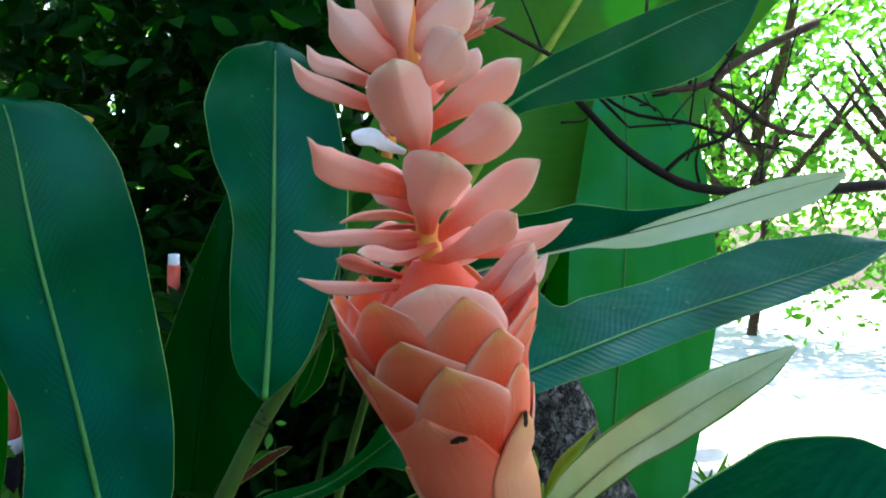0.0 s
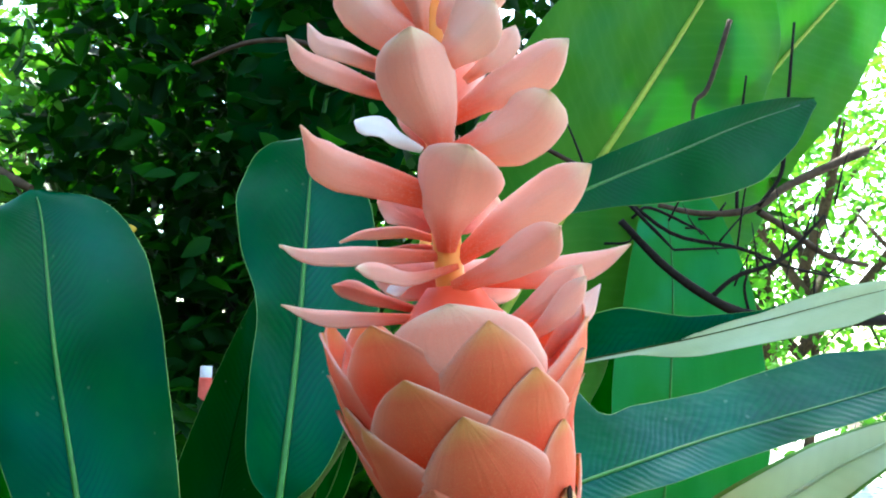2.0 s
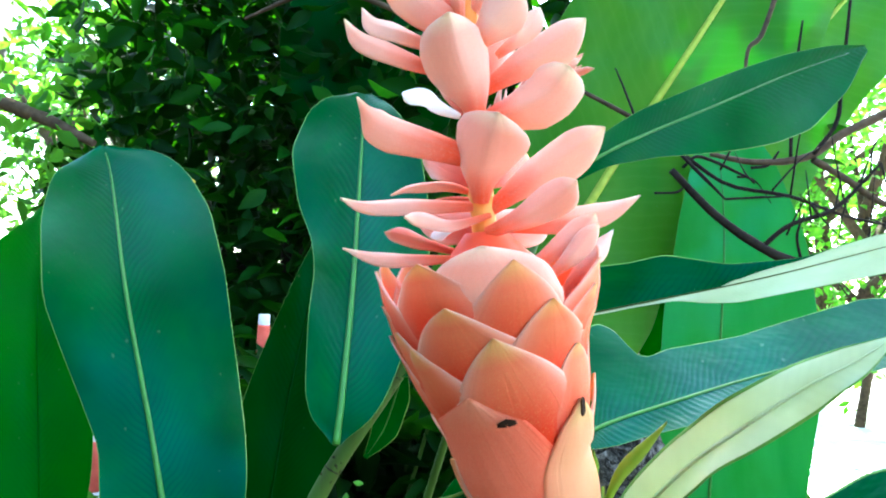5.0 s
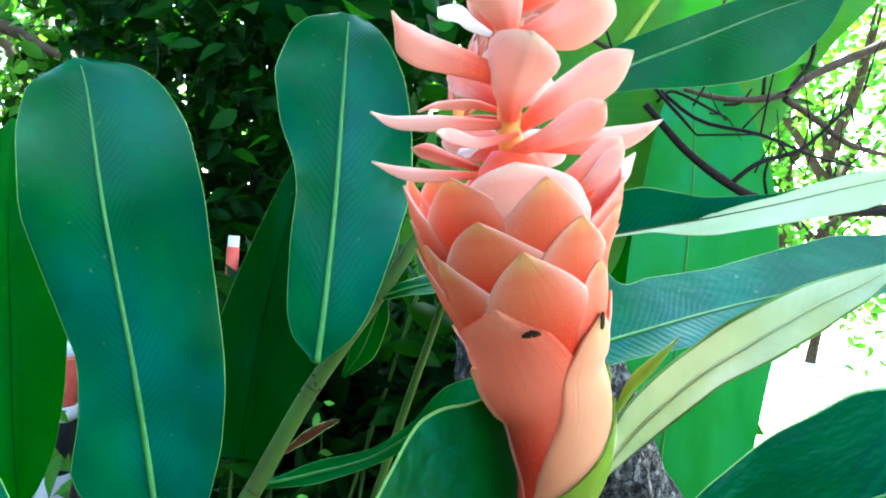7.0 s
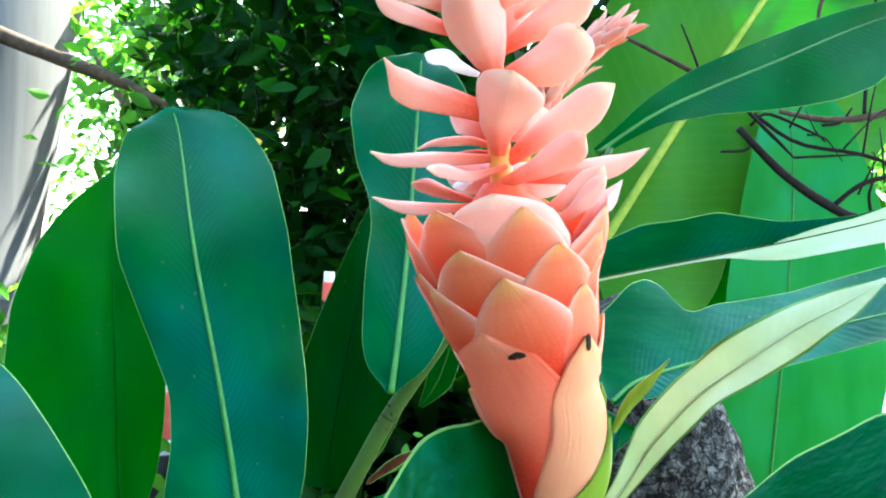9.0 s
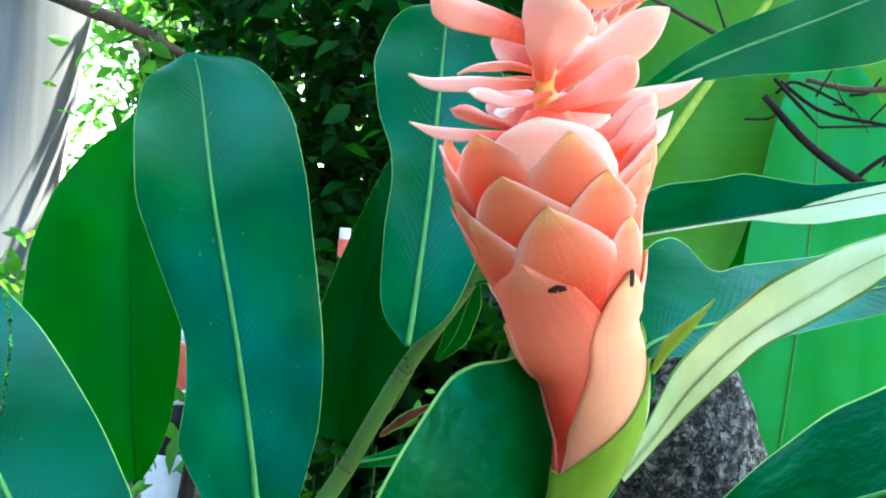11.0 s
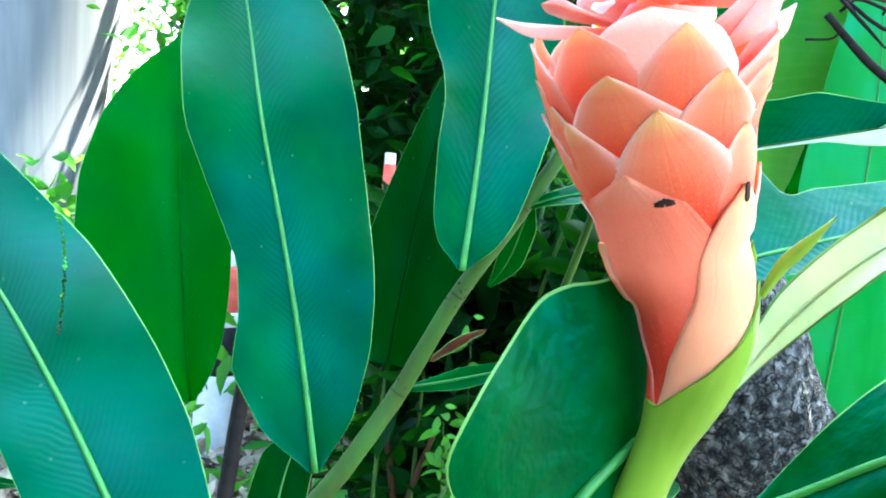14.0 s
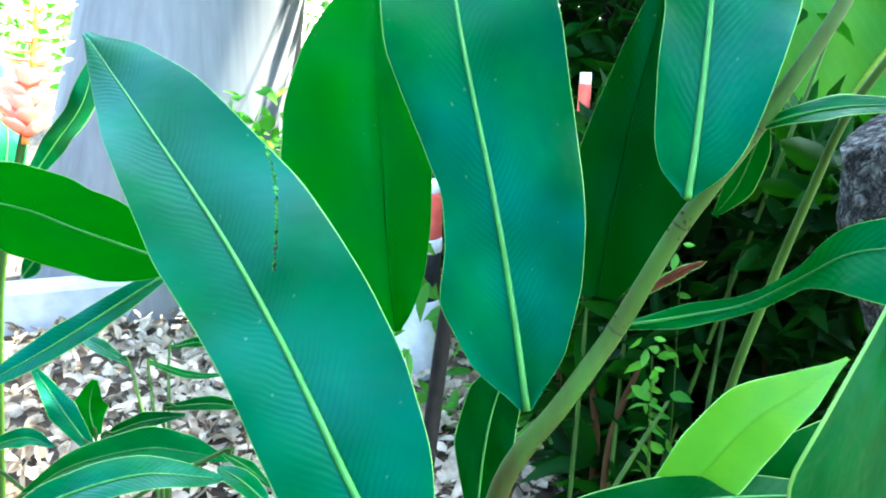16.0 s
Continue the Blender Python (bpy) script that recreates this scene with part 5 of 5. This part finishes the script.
foliage("crown", tree, 4600, dark_place, (0.07, 0.14), CROWN_DARK, 5, "pointed green leaves with shade in their colour", slim=0.42)
foliage("crown", tree, 620, lambda r: (r.uniform(-1.25, -0.05), r.gauss(2.85, 0.12), r.uniform(0.5, 2.45)), (0.07, 0.14), CROWN_DEEP, 25, "broader glossy leaves", slim=0.5)
hedge = thing("hedge", (-0.3, 4.2, 0.0), "tall hedge of dense shrubs, deep shade put into its leaf colour", "hedge")
for k in range(9):
    x = -1.7 + k * 0.36
    tube("trunk", [(x, 4.3, -0.1), (x + 0.1, 4.25, 0.8), (x - 0.05, 4.2, 2.2)], [0.03, 0.022, 0.01], TWIG, hedge, n=10, sides=6, ripple=0.1, seed=k)
foliage("crown", hedge, 5200, lambda r: (r.uniform(-2.0, 1.3), r.gauss(4.2, 0.25), r.uniform(0.0, 1.0) ** 0.8 * 2.7), (0.1, 0.2), CROWN_DARK, 15, "dense leaves with shade in their colour", slim=0.5)
# undergrowth between the stems, near-black to carry the deep shade in its colour
under = thing("undergrowth", (0.2, 2.0, 0.0), "tangled undergrowth, deep shade put into its leaf colour", "undergrowth")


def under_place(r):
    y = r.uniform(1.6, 2.5)
    return (r.uniform(0.12 - 0.3 * y, 0.12), y, r.uniform(0.02, 0.78))


foliage("crown", under, 5200, under_place, (0.08, 0.18), CROWN_DARK, 16, "long leaves with shade in their colour", slim=0.3, droop=-0.3)

# tall tree added with an unseen overhead canopy, to keep sun off the plants
tall = thing("tree", (1.12, 5.8, 0.0), "added shade tree whose unseen high crown blocks the sun", "tree")
tube("trunk", [(1.12, 5.8, -0.1), (1.1, 5.5, 2.0), (1.0, 4.7, 4.0), (0.8, 3.6, 5.2)], [0.2, 0.17, 0.13, 0.06], LIMB, tall, n=30, sides=14, ripple=0.1)
foliage("crown", tall, 5600, lambda r: (r.uniform(0.1, 1.32), r.uniform(-2.2, 4.1) if r.random() < 0.86 else r.uniform(4.1, 5.6), r.gauss(4.7, 0.35)), (0.18, 0.34), CROWN_DARK, 6, "unseen leaves overhead that block the sun", slim=0.6, droop=0.1)

# sparser unseen leaves, added to dapple the sun on the banana plant
foliage("crown", tall, 250, lambda r: (r.uniform(1.45, 2.9), r.uniform(4.1, 4.9) if r.random() < 0.1 else r.uniform(4.9, 5.9), r.gauss(4.7, 0.3)), (0.18, 0.34), CROWN_DARK, 7, "unseen leaves overhead that block the sun", slim=0.6, droop=0.1)

# unseen shrubs added behind and to the left, to cut off skylight
added_back_hedge = thing("hedge", (-2.2, -3.2, 0.0), "unseen broad-leaved hedge added behind to cut the skylight", "hedge")
for k in range(12):
    x = -5.6 + k * 0.55
    tube("trunk", [(x, -3.2, -0.1), (x + 0.1, -3.15, 1.5), (x - 0.05, -3.2, 2.9)], [0.05, 0.035, 0.015], TWIG, added_back_hedge, n=10, sides=6, ripple=0.1, seed=k)
foliage("crown", added_back_hedge, 5200, lambda r: (r.uniform(-6.0, 1.0), r.gauss(-3.1, 0.35), r.uniform(0.0, 3.2)), (0.18, 0.34), CROWN_DARK, 35, "broad leaves added to block skylight", slim=0.6)

added_side_hedge = thing("hedge", (-4.2, -0.6, 0.0), "unseen broad-leaved hedge added on the left to cut the skylight", "hedge")
for k in range(8):
    y = -2.8 + k * 0.55
    tube("trunk", [(-4.2, y, -0.1), (-4.15, y + 0.1, 1.4), (-4.2, y - 0.05, 2.7)], [0.05, 0.035, 0.015], TWIG, added_side_hedge, n=10, sides=6, ripple=0.1, seed=k)
foliage("crown", added_side_hedge, 3400, lambda r: (r.gauss(-4.2, 0.3), r.uniform(-3.2, 1.4), r.uniform(0.0, 3.2)), (0.18, 0.34), CROWN_DARK, 36, "broad leaves added to block skylight", slim=0.6)

# limb of the big trunk
tube("limb", [(-2.191, 2.73, 1.74), (-1.811, 2.729, 1.595), (-1.594, 2.707, 1.521), (-1.383, 2.684, 1.452), (-1.213, 2.656, 1.377)], [0.03, 0.026, 0.022, 0.012], LIMB, grey_tree, "grey-brown bare limb", n=20, sides=10, ripple=0.1)
branch = thing("branch", (-0.439, 2.49, 1.799), "thin bare twig over dark leaves", "branch")
tube("twig", [(-0.752, 2.602, 1.758), (-0.578, 2.542, 1.812), (-0.407, 2.489, 1.8), (-0.247, 2.491, 1.74), (-0.085, 2.496, 1.65)], [0.005, 0.008, 0.009, 0.007], LIMB, branch, n=18, sides=6, ripple=0.1)

hang = Vector((-1.443, 2.677, 1.409))
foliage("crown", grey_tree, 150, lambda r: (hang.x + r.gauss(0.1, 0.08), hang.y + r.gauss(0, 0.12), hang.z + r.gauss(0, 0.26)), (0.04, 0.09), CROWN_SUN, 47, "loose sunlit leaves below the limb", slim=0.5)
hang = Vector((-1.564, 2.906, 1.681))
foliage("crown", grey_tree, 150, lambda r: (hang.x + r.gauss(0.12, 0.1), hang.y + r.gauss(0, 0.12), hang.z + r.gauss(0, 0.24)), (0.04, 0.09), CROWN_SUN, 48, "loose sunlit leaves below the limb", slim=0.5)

# ---------------------------------------------------------------- sunny trees in the distance
for k, (x, y, h, w, n, s) in enumerate(((3.9, 6.2, 3.4, 1.0, 900, 0.12), (4.3, 6.6, 3.6, 1.0, 900, 0.13), (-2.6, 5.4, 3.4, 0.9, 1800, 0.11), (-3.6, 8.5, 3.6, 1.5, 2200, 0.16), (3.2, 9.0, 4.4, 1.7, 2600, 0.17), (5.6, 7.6, 4.2, 1.4, 2000, 0.15), (-6.5, 7.0, 4.5, 1.6, 1800, 0.17), (0.6, 11.5, 4.0, 2.0, 2000, 0.2), (3.0, 7.4, 3.6, 1.0, 1200, 0.14))):
    tree = thing("tree", (x, y, 0.0), "sunlit garden tree with airy yellow-green crown", "tree", "sunlit trees behind")
    rnd = random.Random(60 + k)
    tube("trunk", [(x, y, -0.1), (x + 0.1, y, h * 0.3), (x - 0.1, y + 0.1, h * 0.7)], [0.12, 0.09, 0.04] if k < 8 else [0.045, 0.035, 0.02], LIMB, tree, n=14, sides=10, ripple=0.1)
    for b in range(7):
        a = rnd.uniform(0, 6.28)
        z0 = h * rnd.uniform(0.2, 0.5)
        tube("limb", [(x, y, z0), (x + math.cos(a) * w * 0.5, y + math.sin(a) * w * 0.5, z0 + h * 0.15), (x + math.cos(a) * w * 0.95, y + math.sin(a) * w * 0.8, z0 + h * 0.3)], [0.05, 0.03, 0.012], LIMB, tree, n=10, sides=6, seed=b)
    clumps = [(rnd.gauss(0, w * 0.55), rnd.gauss(0, w * 0.5), h * rnd.uniform(0.12, 1.0)) for _ in range(34)]

    def place(r, clumps=clumps, x=x, y=y):
        c = clumps[r.randrange(len(clumps))]
        return (x + c[0] + r.gauss(0, 0.28), y + c[1] + r.gauss(0, 0.28), max(0.1, c[2] + r.gauss(0, 0.25)))

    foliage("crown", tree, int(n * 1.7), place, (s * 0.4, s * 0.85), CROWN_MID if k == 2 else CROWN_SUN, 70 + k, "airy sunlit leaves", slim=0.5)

# ---------------------------------------------------------------- paving added for the white glare on the right, and grass
bm = bmesh.new()
for gx in range(7):
    for gy in range(8):
        x0, y0 = 1.0 + gx * 1.2, 3.0 + gy * 1.2
        vs = [bm.verts.new((x0 + u, y0 + v, z)) for z in (-0.03, 0.05) for u, v in ((0.01, 0.01), (1.19, 0.01), (1.19, 1.19), (0.01, 1.19))]
        bm.faces.new(vs[4:])
        for k in range(4):
            bm.faces.new((vs[k], vs[(k + 1) % 4], vs[4 + (k + 1) % 4], vs[4 + k]))
tagged(part("pavement", bm, PAVING), "pale concrete slabs added to stand for white glare", "pavement", kind="structure")
thicket = thing("grass_clump", (1.5, 3.1, 0.0), "clump of long bright grass blades", "grass")
foliage("tuft", thicket, 150, lambda r: (r.uniform(1.05, 2.0), r.uniform(2.8, 3.1), r.uniform(0.0, 0.05)), (0.1, 0.22), CROWN_SUN, 44, "long sunlit blades", slim=0.12, droop=-1.2)

# ---------------------------------------------------------------- sunlit bush and banded post by the big trunk
bush = thing("bush", (-1.72, 2.55, 0.0), "low sunlit yellow-green bush before the grey trunk", "bush")
for k in range(7):
    a = k * 0.9
    tube("stalk", [(-1.72, 2.55, -0.03), (-1.72 + 0.1 * math.cos(a), 2.55 + 0.08 * math.sin(a), 0.3), (-1.72 + 0.3 * math.cos(a), 2.55 + 0.2 * math.sin(a), 0.55)], [0.008, 0.006, 0.003], STALK, bush, n=8, sides=5)
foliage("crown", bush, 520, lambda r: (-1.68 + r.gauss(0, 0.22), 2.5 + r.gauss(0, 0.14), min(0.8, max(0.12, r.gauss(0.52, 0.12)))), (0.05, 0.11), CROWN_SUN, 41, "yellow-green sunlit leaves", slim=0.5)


def banded_post(x, y, top, r=0.05):
    post = thing("garden_post", (x, y, 0.0), "short round post banded coral red, white and black", "post", "banded posts")
    for z0, z1, r, m in ((-0.05, top - 0.34, r, POST_WHITE), (top - 0.34, top - 0.2, r, POST_BLACK), (top - 0.2, top - 0.16, r * 1.03, POST_WHITE), (top - 0.16, top - 0.03, r, POST_RED), (top - 0.03, top, r * 0.92, POST_WHITE)):
        bm = bmesh.new()
        tube_into(bm, [Vector((x, y, z0 + (z1 - z0) * f)) for f in (0, 0.06, 0.5, 0.94, 1)], [r * 0.97, r, r, r, r * 0.97], 24)
        part("band", bm, m, post)


q = (-1.034, 2.349, 0.576)
banded_post(q[0], q[1], q[2], 0.065)
q = (-0.617, 2.495, 0.89)
banded_post(q[0], q[1], q[2], 0.017)
# one yellowed leaf on the dark tree
bract(dark_tree, (-0.87, 2.434, 1.234), (-0.811, 2.423, 1.246), 0.035, (0, -1, 0.3), YELLOWED, 0.5, 0.1, 0.5, 0.7, name="yellow_leaf", label="single yellowed leaf")

# ---------------------------------------------------------------- far flower, left
plant = thing("ginger_plant", (-1.406, 1.208, 0.229)[:2] + (0.0,), "pink ginger flower on a tall pale stem by the trunk", "ginger plant")
fl = [(-1.406, 1.208, 0.229)[:2] + (-0.02,), (-1.404, 1.249, 0.467), (-1.378, 1.294, 0.722), (-1.366, 1.302, 0.775)]
tube("stem", fl, [0.009, 0.008, 0.008], STALK, plant, n=24)
fa = [Vector(p) for p in ((-1.364, 1.296, 0.749), (-1.368, 1.314, 0.826), (-1.372, 1.34, 0.928), (-1.382, 1.37, 1.06))]
rac = tube("rachis", fa, [0.007, 0.006, 0.003], RACHIS, plant, "orange axis of the flower head", n=16)
fal = spline(fa, 40)
rnd = random.Random(17)
for k in range(46):
    c = fal[min(2 + int(k * 0.84), 40)]
    a = k * 2.4
    out = Vector((math.cos(a), math.sin(a), 0))
    lo = k < 20
    bract(rac, c + out * 0.006, c + out * (0.052 + 0.022 * (not lo)) + Vector((0, 0, 0.036 if lo else 0.014)), 0.05 if lo else 0.034, out + Vector((0, 0, 0.2)), BRACT_PALE if k < 10 else BRACT_WHITE, 0.8, 0.08, 0.55, 0.5, rows=7, cols=3)
leaf(plant, [(-1.411, 1.266, 0.626), (-1.445, 1.33, 0.756), (-1.525, 1.382, 0.868), (-1.638, 1.421, 0.984)], 0.0865, (0.931, -0.362, 0.053), widest=0.5, blunt=0.6, seed=91)
leaf(plant, [(-1.369, 1.295, 0.67), (-1.347, 1.346, 0.742), (-1.324, 1.397, 0.816), (-1.324, 1.445, 0.912)], 0.0649, (0.244, -0.189, 0.951), widest=0.5, blunt=0.6, seed=92)
leaf(plant, [(-1.354, 1.258, 0.506), (-1.318, 1.274, 0.551), (-1.269, 1.287, 0.566)], 0.0525, (0.456, -0.388, 0.801), widest=0.5, blunt=0.6, seed=93)

# ---------------------------------------------------------------- low plants, kerb and litter on the left
kerb = bmesh.new()
a, b = Vector((-2.643, 1.682, 0.187)), Vector((-2.075, 2.367, 0.187))
d = (b - a).normalized()
nrm = Vector((-d.y, d.x, 0)).normalized()
prof = [(0.0, -0.05), (0.0, 0.13), (0.012, 0.145), (0.13, 0.145), (0.14, 0.13), (0.14, -0.05)]
ends = [[kerb.verts.new(Vector((p.x, p.y, 0)) + nrm * u + Vector((0, 0, z))) for u, z in prof] for p in (a - d * 1.5, b + d * 0.3)]
for j in range(len(prof) - 1):
    kerb.faces.new((ends[0][j], ends[1][j], ends[1][j + 1], ends[0][j + 1]))
for e in ends:
    kerb.faces.new(e)
tagged(part("kerb", kerb, CONCRETE), "low grey concrete garden kerb", "kerb", kind="structure")

# seedling leaves: midrib, face, half-widths, material
SEEDLINGS = [
    ("low ginger seedling with one long glossy leaf", [
        ([(-1.088, 0.98, 0.25), (-1.001, 1, 0.318), (-0.887, 1.03, 0.36), (-0.821, 1.05, 0.361), (-0.754, 1.06, 0.358)], (0.25, -0.5, 0.83), [(0, 0.0079, 0.0079), (0.25, 0.0263, 0.0282), (0.5, 0.034, 0.0305), (0.75, 0.0264, 0.0229), (1, 0.0026, 0.0026)], LEAF_DEEP),
        ([(-0.737, 1.02, 0.392), (-0.678, 1, 0.389), (-0.63, 0.98, 0.383)], (0.25, -0.5, 0.83), [(0, 0.0033, 0.0033), (0.5, 0.0112, 0.0104), (1, 0.0023, 0.0023)], LEAF_DEEP),
    ]),
    ("low ginger seedling with narrow bluish leaves", [
        ([(-1.07, 1.12, 0.277), (-1.151, 1.14, 0.326), (-1.239, 1.16, 0.388)], (0.25, -0.5, 0.83), [(0, 0.0082, 0.0082), (0.5, 0.0254, 0.0233), (1, 0.0044, 0.0044)], LEAF),
        ([(-1.314, 1.1, 0.233), (-1.238, 1.13, 0.262), (-1.189, 1.15, 0.249)], (0.25, -0.5, 0.83), [(0, 0.0091, 0.0091), (0.5, 0.0222, 0.0199), (1, 0.0033, 0.0033)], LEAF),
        ([(-1.101, 1.16, 0.282), (-1.132, 1.18, 0.32), (-1.136, 1.2, 0.364)], (0.25, -0.5, 0.83), [(0, 0.0084, 0.0084), (0.5, 0.032, 0.0342), (1, 0.0053, 0.0053)], LEAF_YOUNG),
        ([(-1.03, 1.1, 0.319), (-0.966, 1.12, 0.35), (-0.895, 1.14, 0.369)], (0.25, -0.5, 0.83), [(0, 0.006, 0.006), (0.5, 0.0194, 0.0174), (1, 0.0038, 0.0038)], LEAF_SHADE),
    ]),
    ("small low seedling with narrow dark leaves", [
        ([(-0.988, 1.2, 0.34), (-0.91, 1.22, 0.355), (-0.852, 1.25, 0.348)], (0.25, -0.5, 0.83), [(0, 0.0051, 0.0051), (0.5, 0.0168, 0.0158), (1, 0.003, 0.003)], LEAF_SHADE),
        ([(-1.148, 1.3, 0.357), (-1.243, 1.32, 0.372), (-1.333, 1.34, 0.386)], (0.25, -0.5, 0.83), [(0, 0.0045, 0.0045), (0.5, 0.0163, 0.0163), (1, 0.0024, 0.0024)], LEAF),
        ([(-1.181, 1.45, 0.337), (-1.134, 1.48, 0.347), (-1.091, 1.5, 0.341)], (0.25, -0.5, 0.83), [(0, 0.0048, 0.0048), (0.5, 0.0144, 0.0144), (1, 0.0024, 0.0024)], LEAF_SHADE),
        ([(-1.158, 1.36, 0.341), (-1.078, 1.38, 0.321), (-1.005, 1.4, 0.327)], (0.25, -0.5, 0.83), [(0, 0.0046, 0.0046), (0.5, 0.0102, 0.0102), (1, 0.0022, 0.0022)], LEAF_DEEP),
    ]),
]
for k, (label, blades) in enumerate(SEEDLINGS):
    root = Vector(blades[0][0][0])
    plant = thing("seedling", (root.x, root.y, 0.0), label, "seedling", "seedlings on the soil")
    for j, (mid, face, half, mat) in enumerate(blades):
        b, n = Vector(mid[0]), Vector(mid[1])
        tube("stalk", [(root.x, root.y, -0.02), (root.x * 0.6 + b.x * 0.4, root.y * 0.6 + b.y * 0.4, b.z * 0.6), b, b.lerp(n, 0.3)], [0.005, 0.004, 0.003, 0.0015], STALK, plant, n=10, sides=6)
        leaf(plant, mid, 0.0, face, (mat, mat if mat is LEAF_YOUNG else LEAF_UNDER), outline=half, seed=60 + 7 * k + j, rows=22, cols=5, rib=0.0012, wave=0.12, fold=0.2)

foliage("leaf_litter", None, 9000, lambda r: (r.gauss(-0.95, 0.95), r.gauss(1.95, 0.85), 0.012 + r.random() * 0.025), (0.02, 0.075), LITTER, 9, "dry brown fallen leaves on the soil", slim=0.5, droop=0.0)
tagged(bpy.data.objects["leaf_litter"], "", "leaf litter", kind="stuff")
# thin upright stalks behind the leaning shoot
for k, (p, q, r) in enumerate((((-0.495, 1.156, 0.274), (-0.512, 1.273, 0.534), 0.013), ((-0.466, 1.366, 0.176), (-0.476, 1.411, 0.362), 0.006), ((-0.358, 1.517, 0.153), (-0.366, 1.576, 0.392), 0.007), ((-0.293, 1.545, 0.157), (-0.3, 1.605, 0.396), 0.007), ((-0.142, 1.552, 0.365), (-0.124, 1.717, 0.752), 0.007), ((-0.243, 1.383, 0.31), (-0.209, 1.416, 0.382), 0.006), ((-0.16, 1.592, 0.448), (-0.062, 1.609, 0.838), 0.006))):
    d = (Vector(q) - Vector(p))
    low = Vector(p) - d * (p[2] / max(d.z, 0.02))
    st = thing("ginger_stalk", (low.x, low.y, 0.0), "thin bare upright ginger stalk in the shade", "stalk", "bare stalks behind")
    tube("stalk", [low - Vector((0, 0, 0.02)), p, q, Vector(q) + d * 0.5], [r * 0.75, r * 0.65, r * 0.6, r * 0.4] if k else [r * 1.1, r, r * 0.9, r * 0.6], STALK if k else TWIG, st, n=16)
rnd = random.Random(19)
for k in range(9):
    c = Vector((-0.456, 1.777, 0.025)) + Vector((rnd.uniform(-0.3, 0.42), rnd.uniform(-0.25, 0.3), 0))
    st = thing("dry_stalk", (c.x, c.y, 0.0), "dry brown dead ginger stalk among the stems", "stalk", "dry stalks behind")
    top = Vector((c.x + rnd.uniform(-0.05, 0.08), c.y, rnd.uniform(0.42, 0.62)))
    tube("stalk", [(c.x, c.y, -0.02), (c.x + rnd.uniform(-0.02, 0.02), c.y, 0.25), top], [0.009, 0.008, 0.005], DRY, st, n=14, sides=8, ripple=0.12, seed=k)
# bush and sprigs here use the sun-bright leaf colour to make light flecks
low = thing("bush", (-0.482, 1.974, -0.032)[:2] + (0.0,), "low sunlit bright green weeds behind the stems", "bush")
lc = Vector((-0.482, 1.974, -0.032))
for k in range(8):
    a = k * 0.8
    tube("stalk", [(lc.x, lc.y, -0.02), (lc.x + 0.12 * math.cos(a), lc.y + 0.1 * math.sin(a), 0.2), (lc.x + 0.3 * math.cos(a), lc.y + 0.2 * math.sin(a), 0.4)], [0.005, 0.004, 0.002], STALK, low, n=8, sides=5)
foliage("crown", low, 260, lambda r: (lc.x + r.gauss(0, 0.3), lc.y + r.gauss(0.05, 0.12), max(0.03, r.gauss(0.3, 0.16))), (0.05, 0.12), CROWN_SUN, 63, "bright green narrow leaves", slim=0.35)
for c, n in (((-0.229, 1.5, 0.365), 26), ((-0.201, 1.5, 0.578), 8), ((-0.219, 1.4, 0.449), 12)):
    weed = thing("weed", (c[0], c[1], 0.0), "sprig of bright small-leaved weeds among the stems", "weed", "weeds among the stems")
    tube("stalk", [(c[0], c[1], -0.02), (c[0] + 0.01, c[1], c[2] * 0.5), (c[0], c[1], c[2] + 0.05)], [0.0015, 0.0012, 0.0006], STALK, weed, n=10, sides=5)
    foliage("leaves", weed, n, lambda r, c=c: (c[0] + r.gauss(0, 0.035), c[1] + r.gauss(0, 0.03), c[2] + r.gauss(0, 0.07)), (0.02, 0.055), CROWN_SUN, 80, "small bright leaves", slim=0.45)
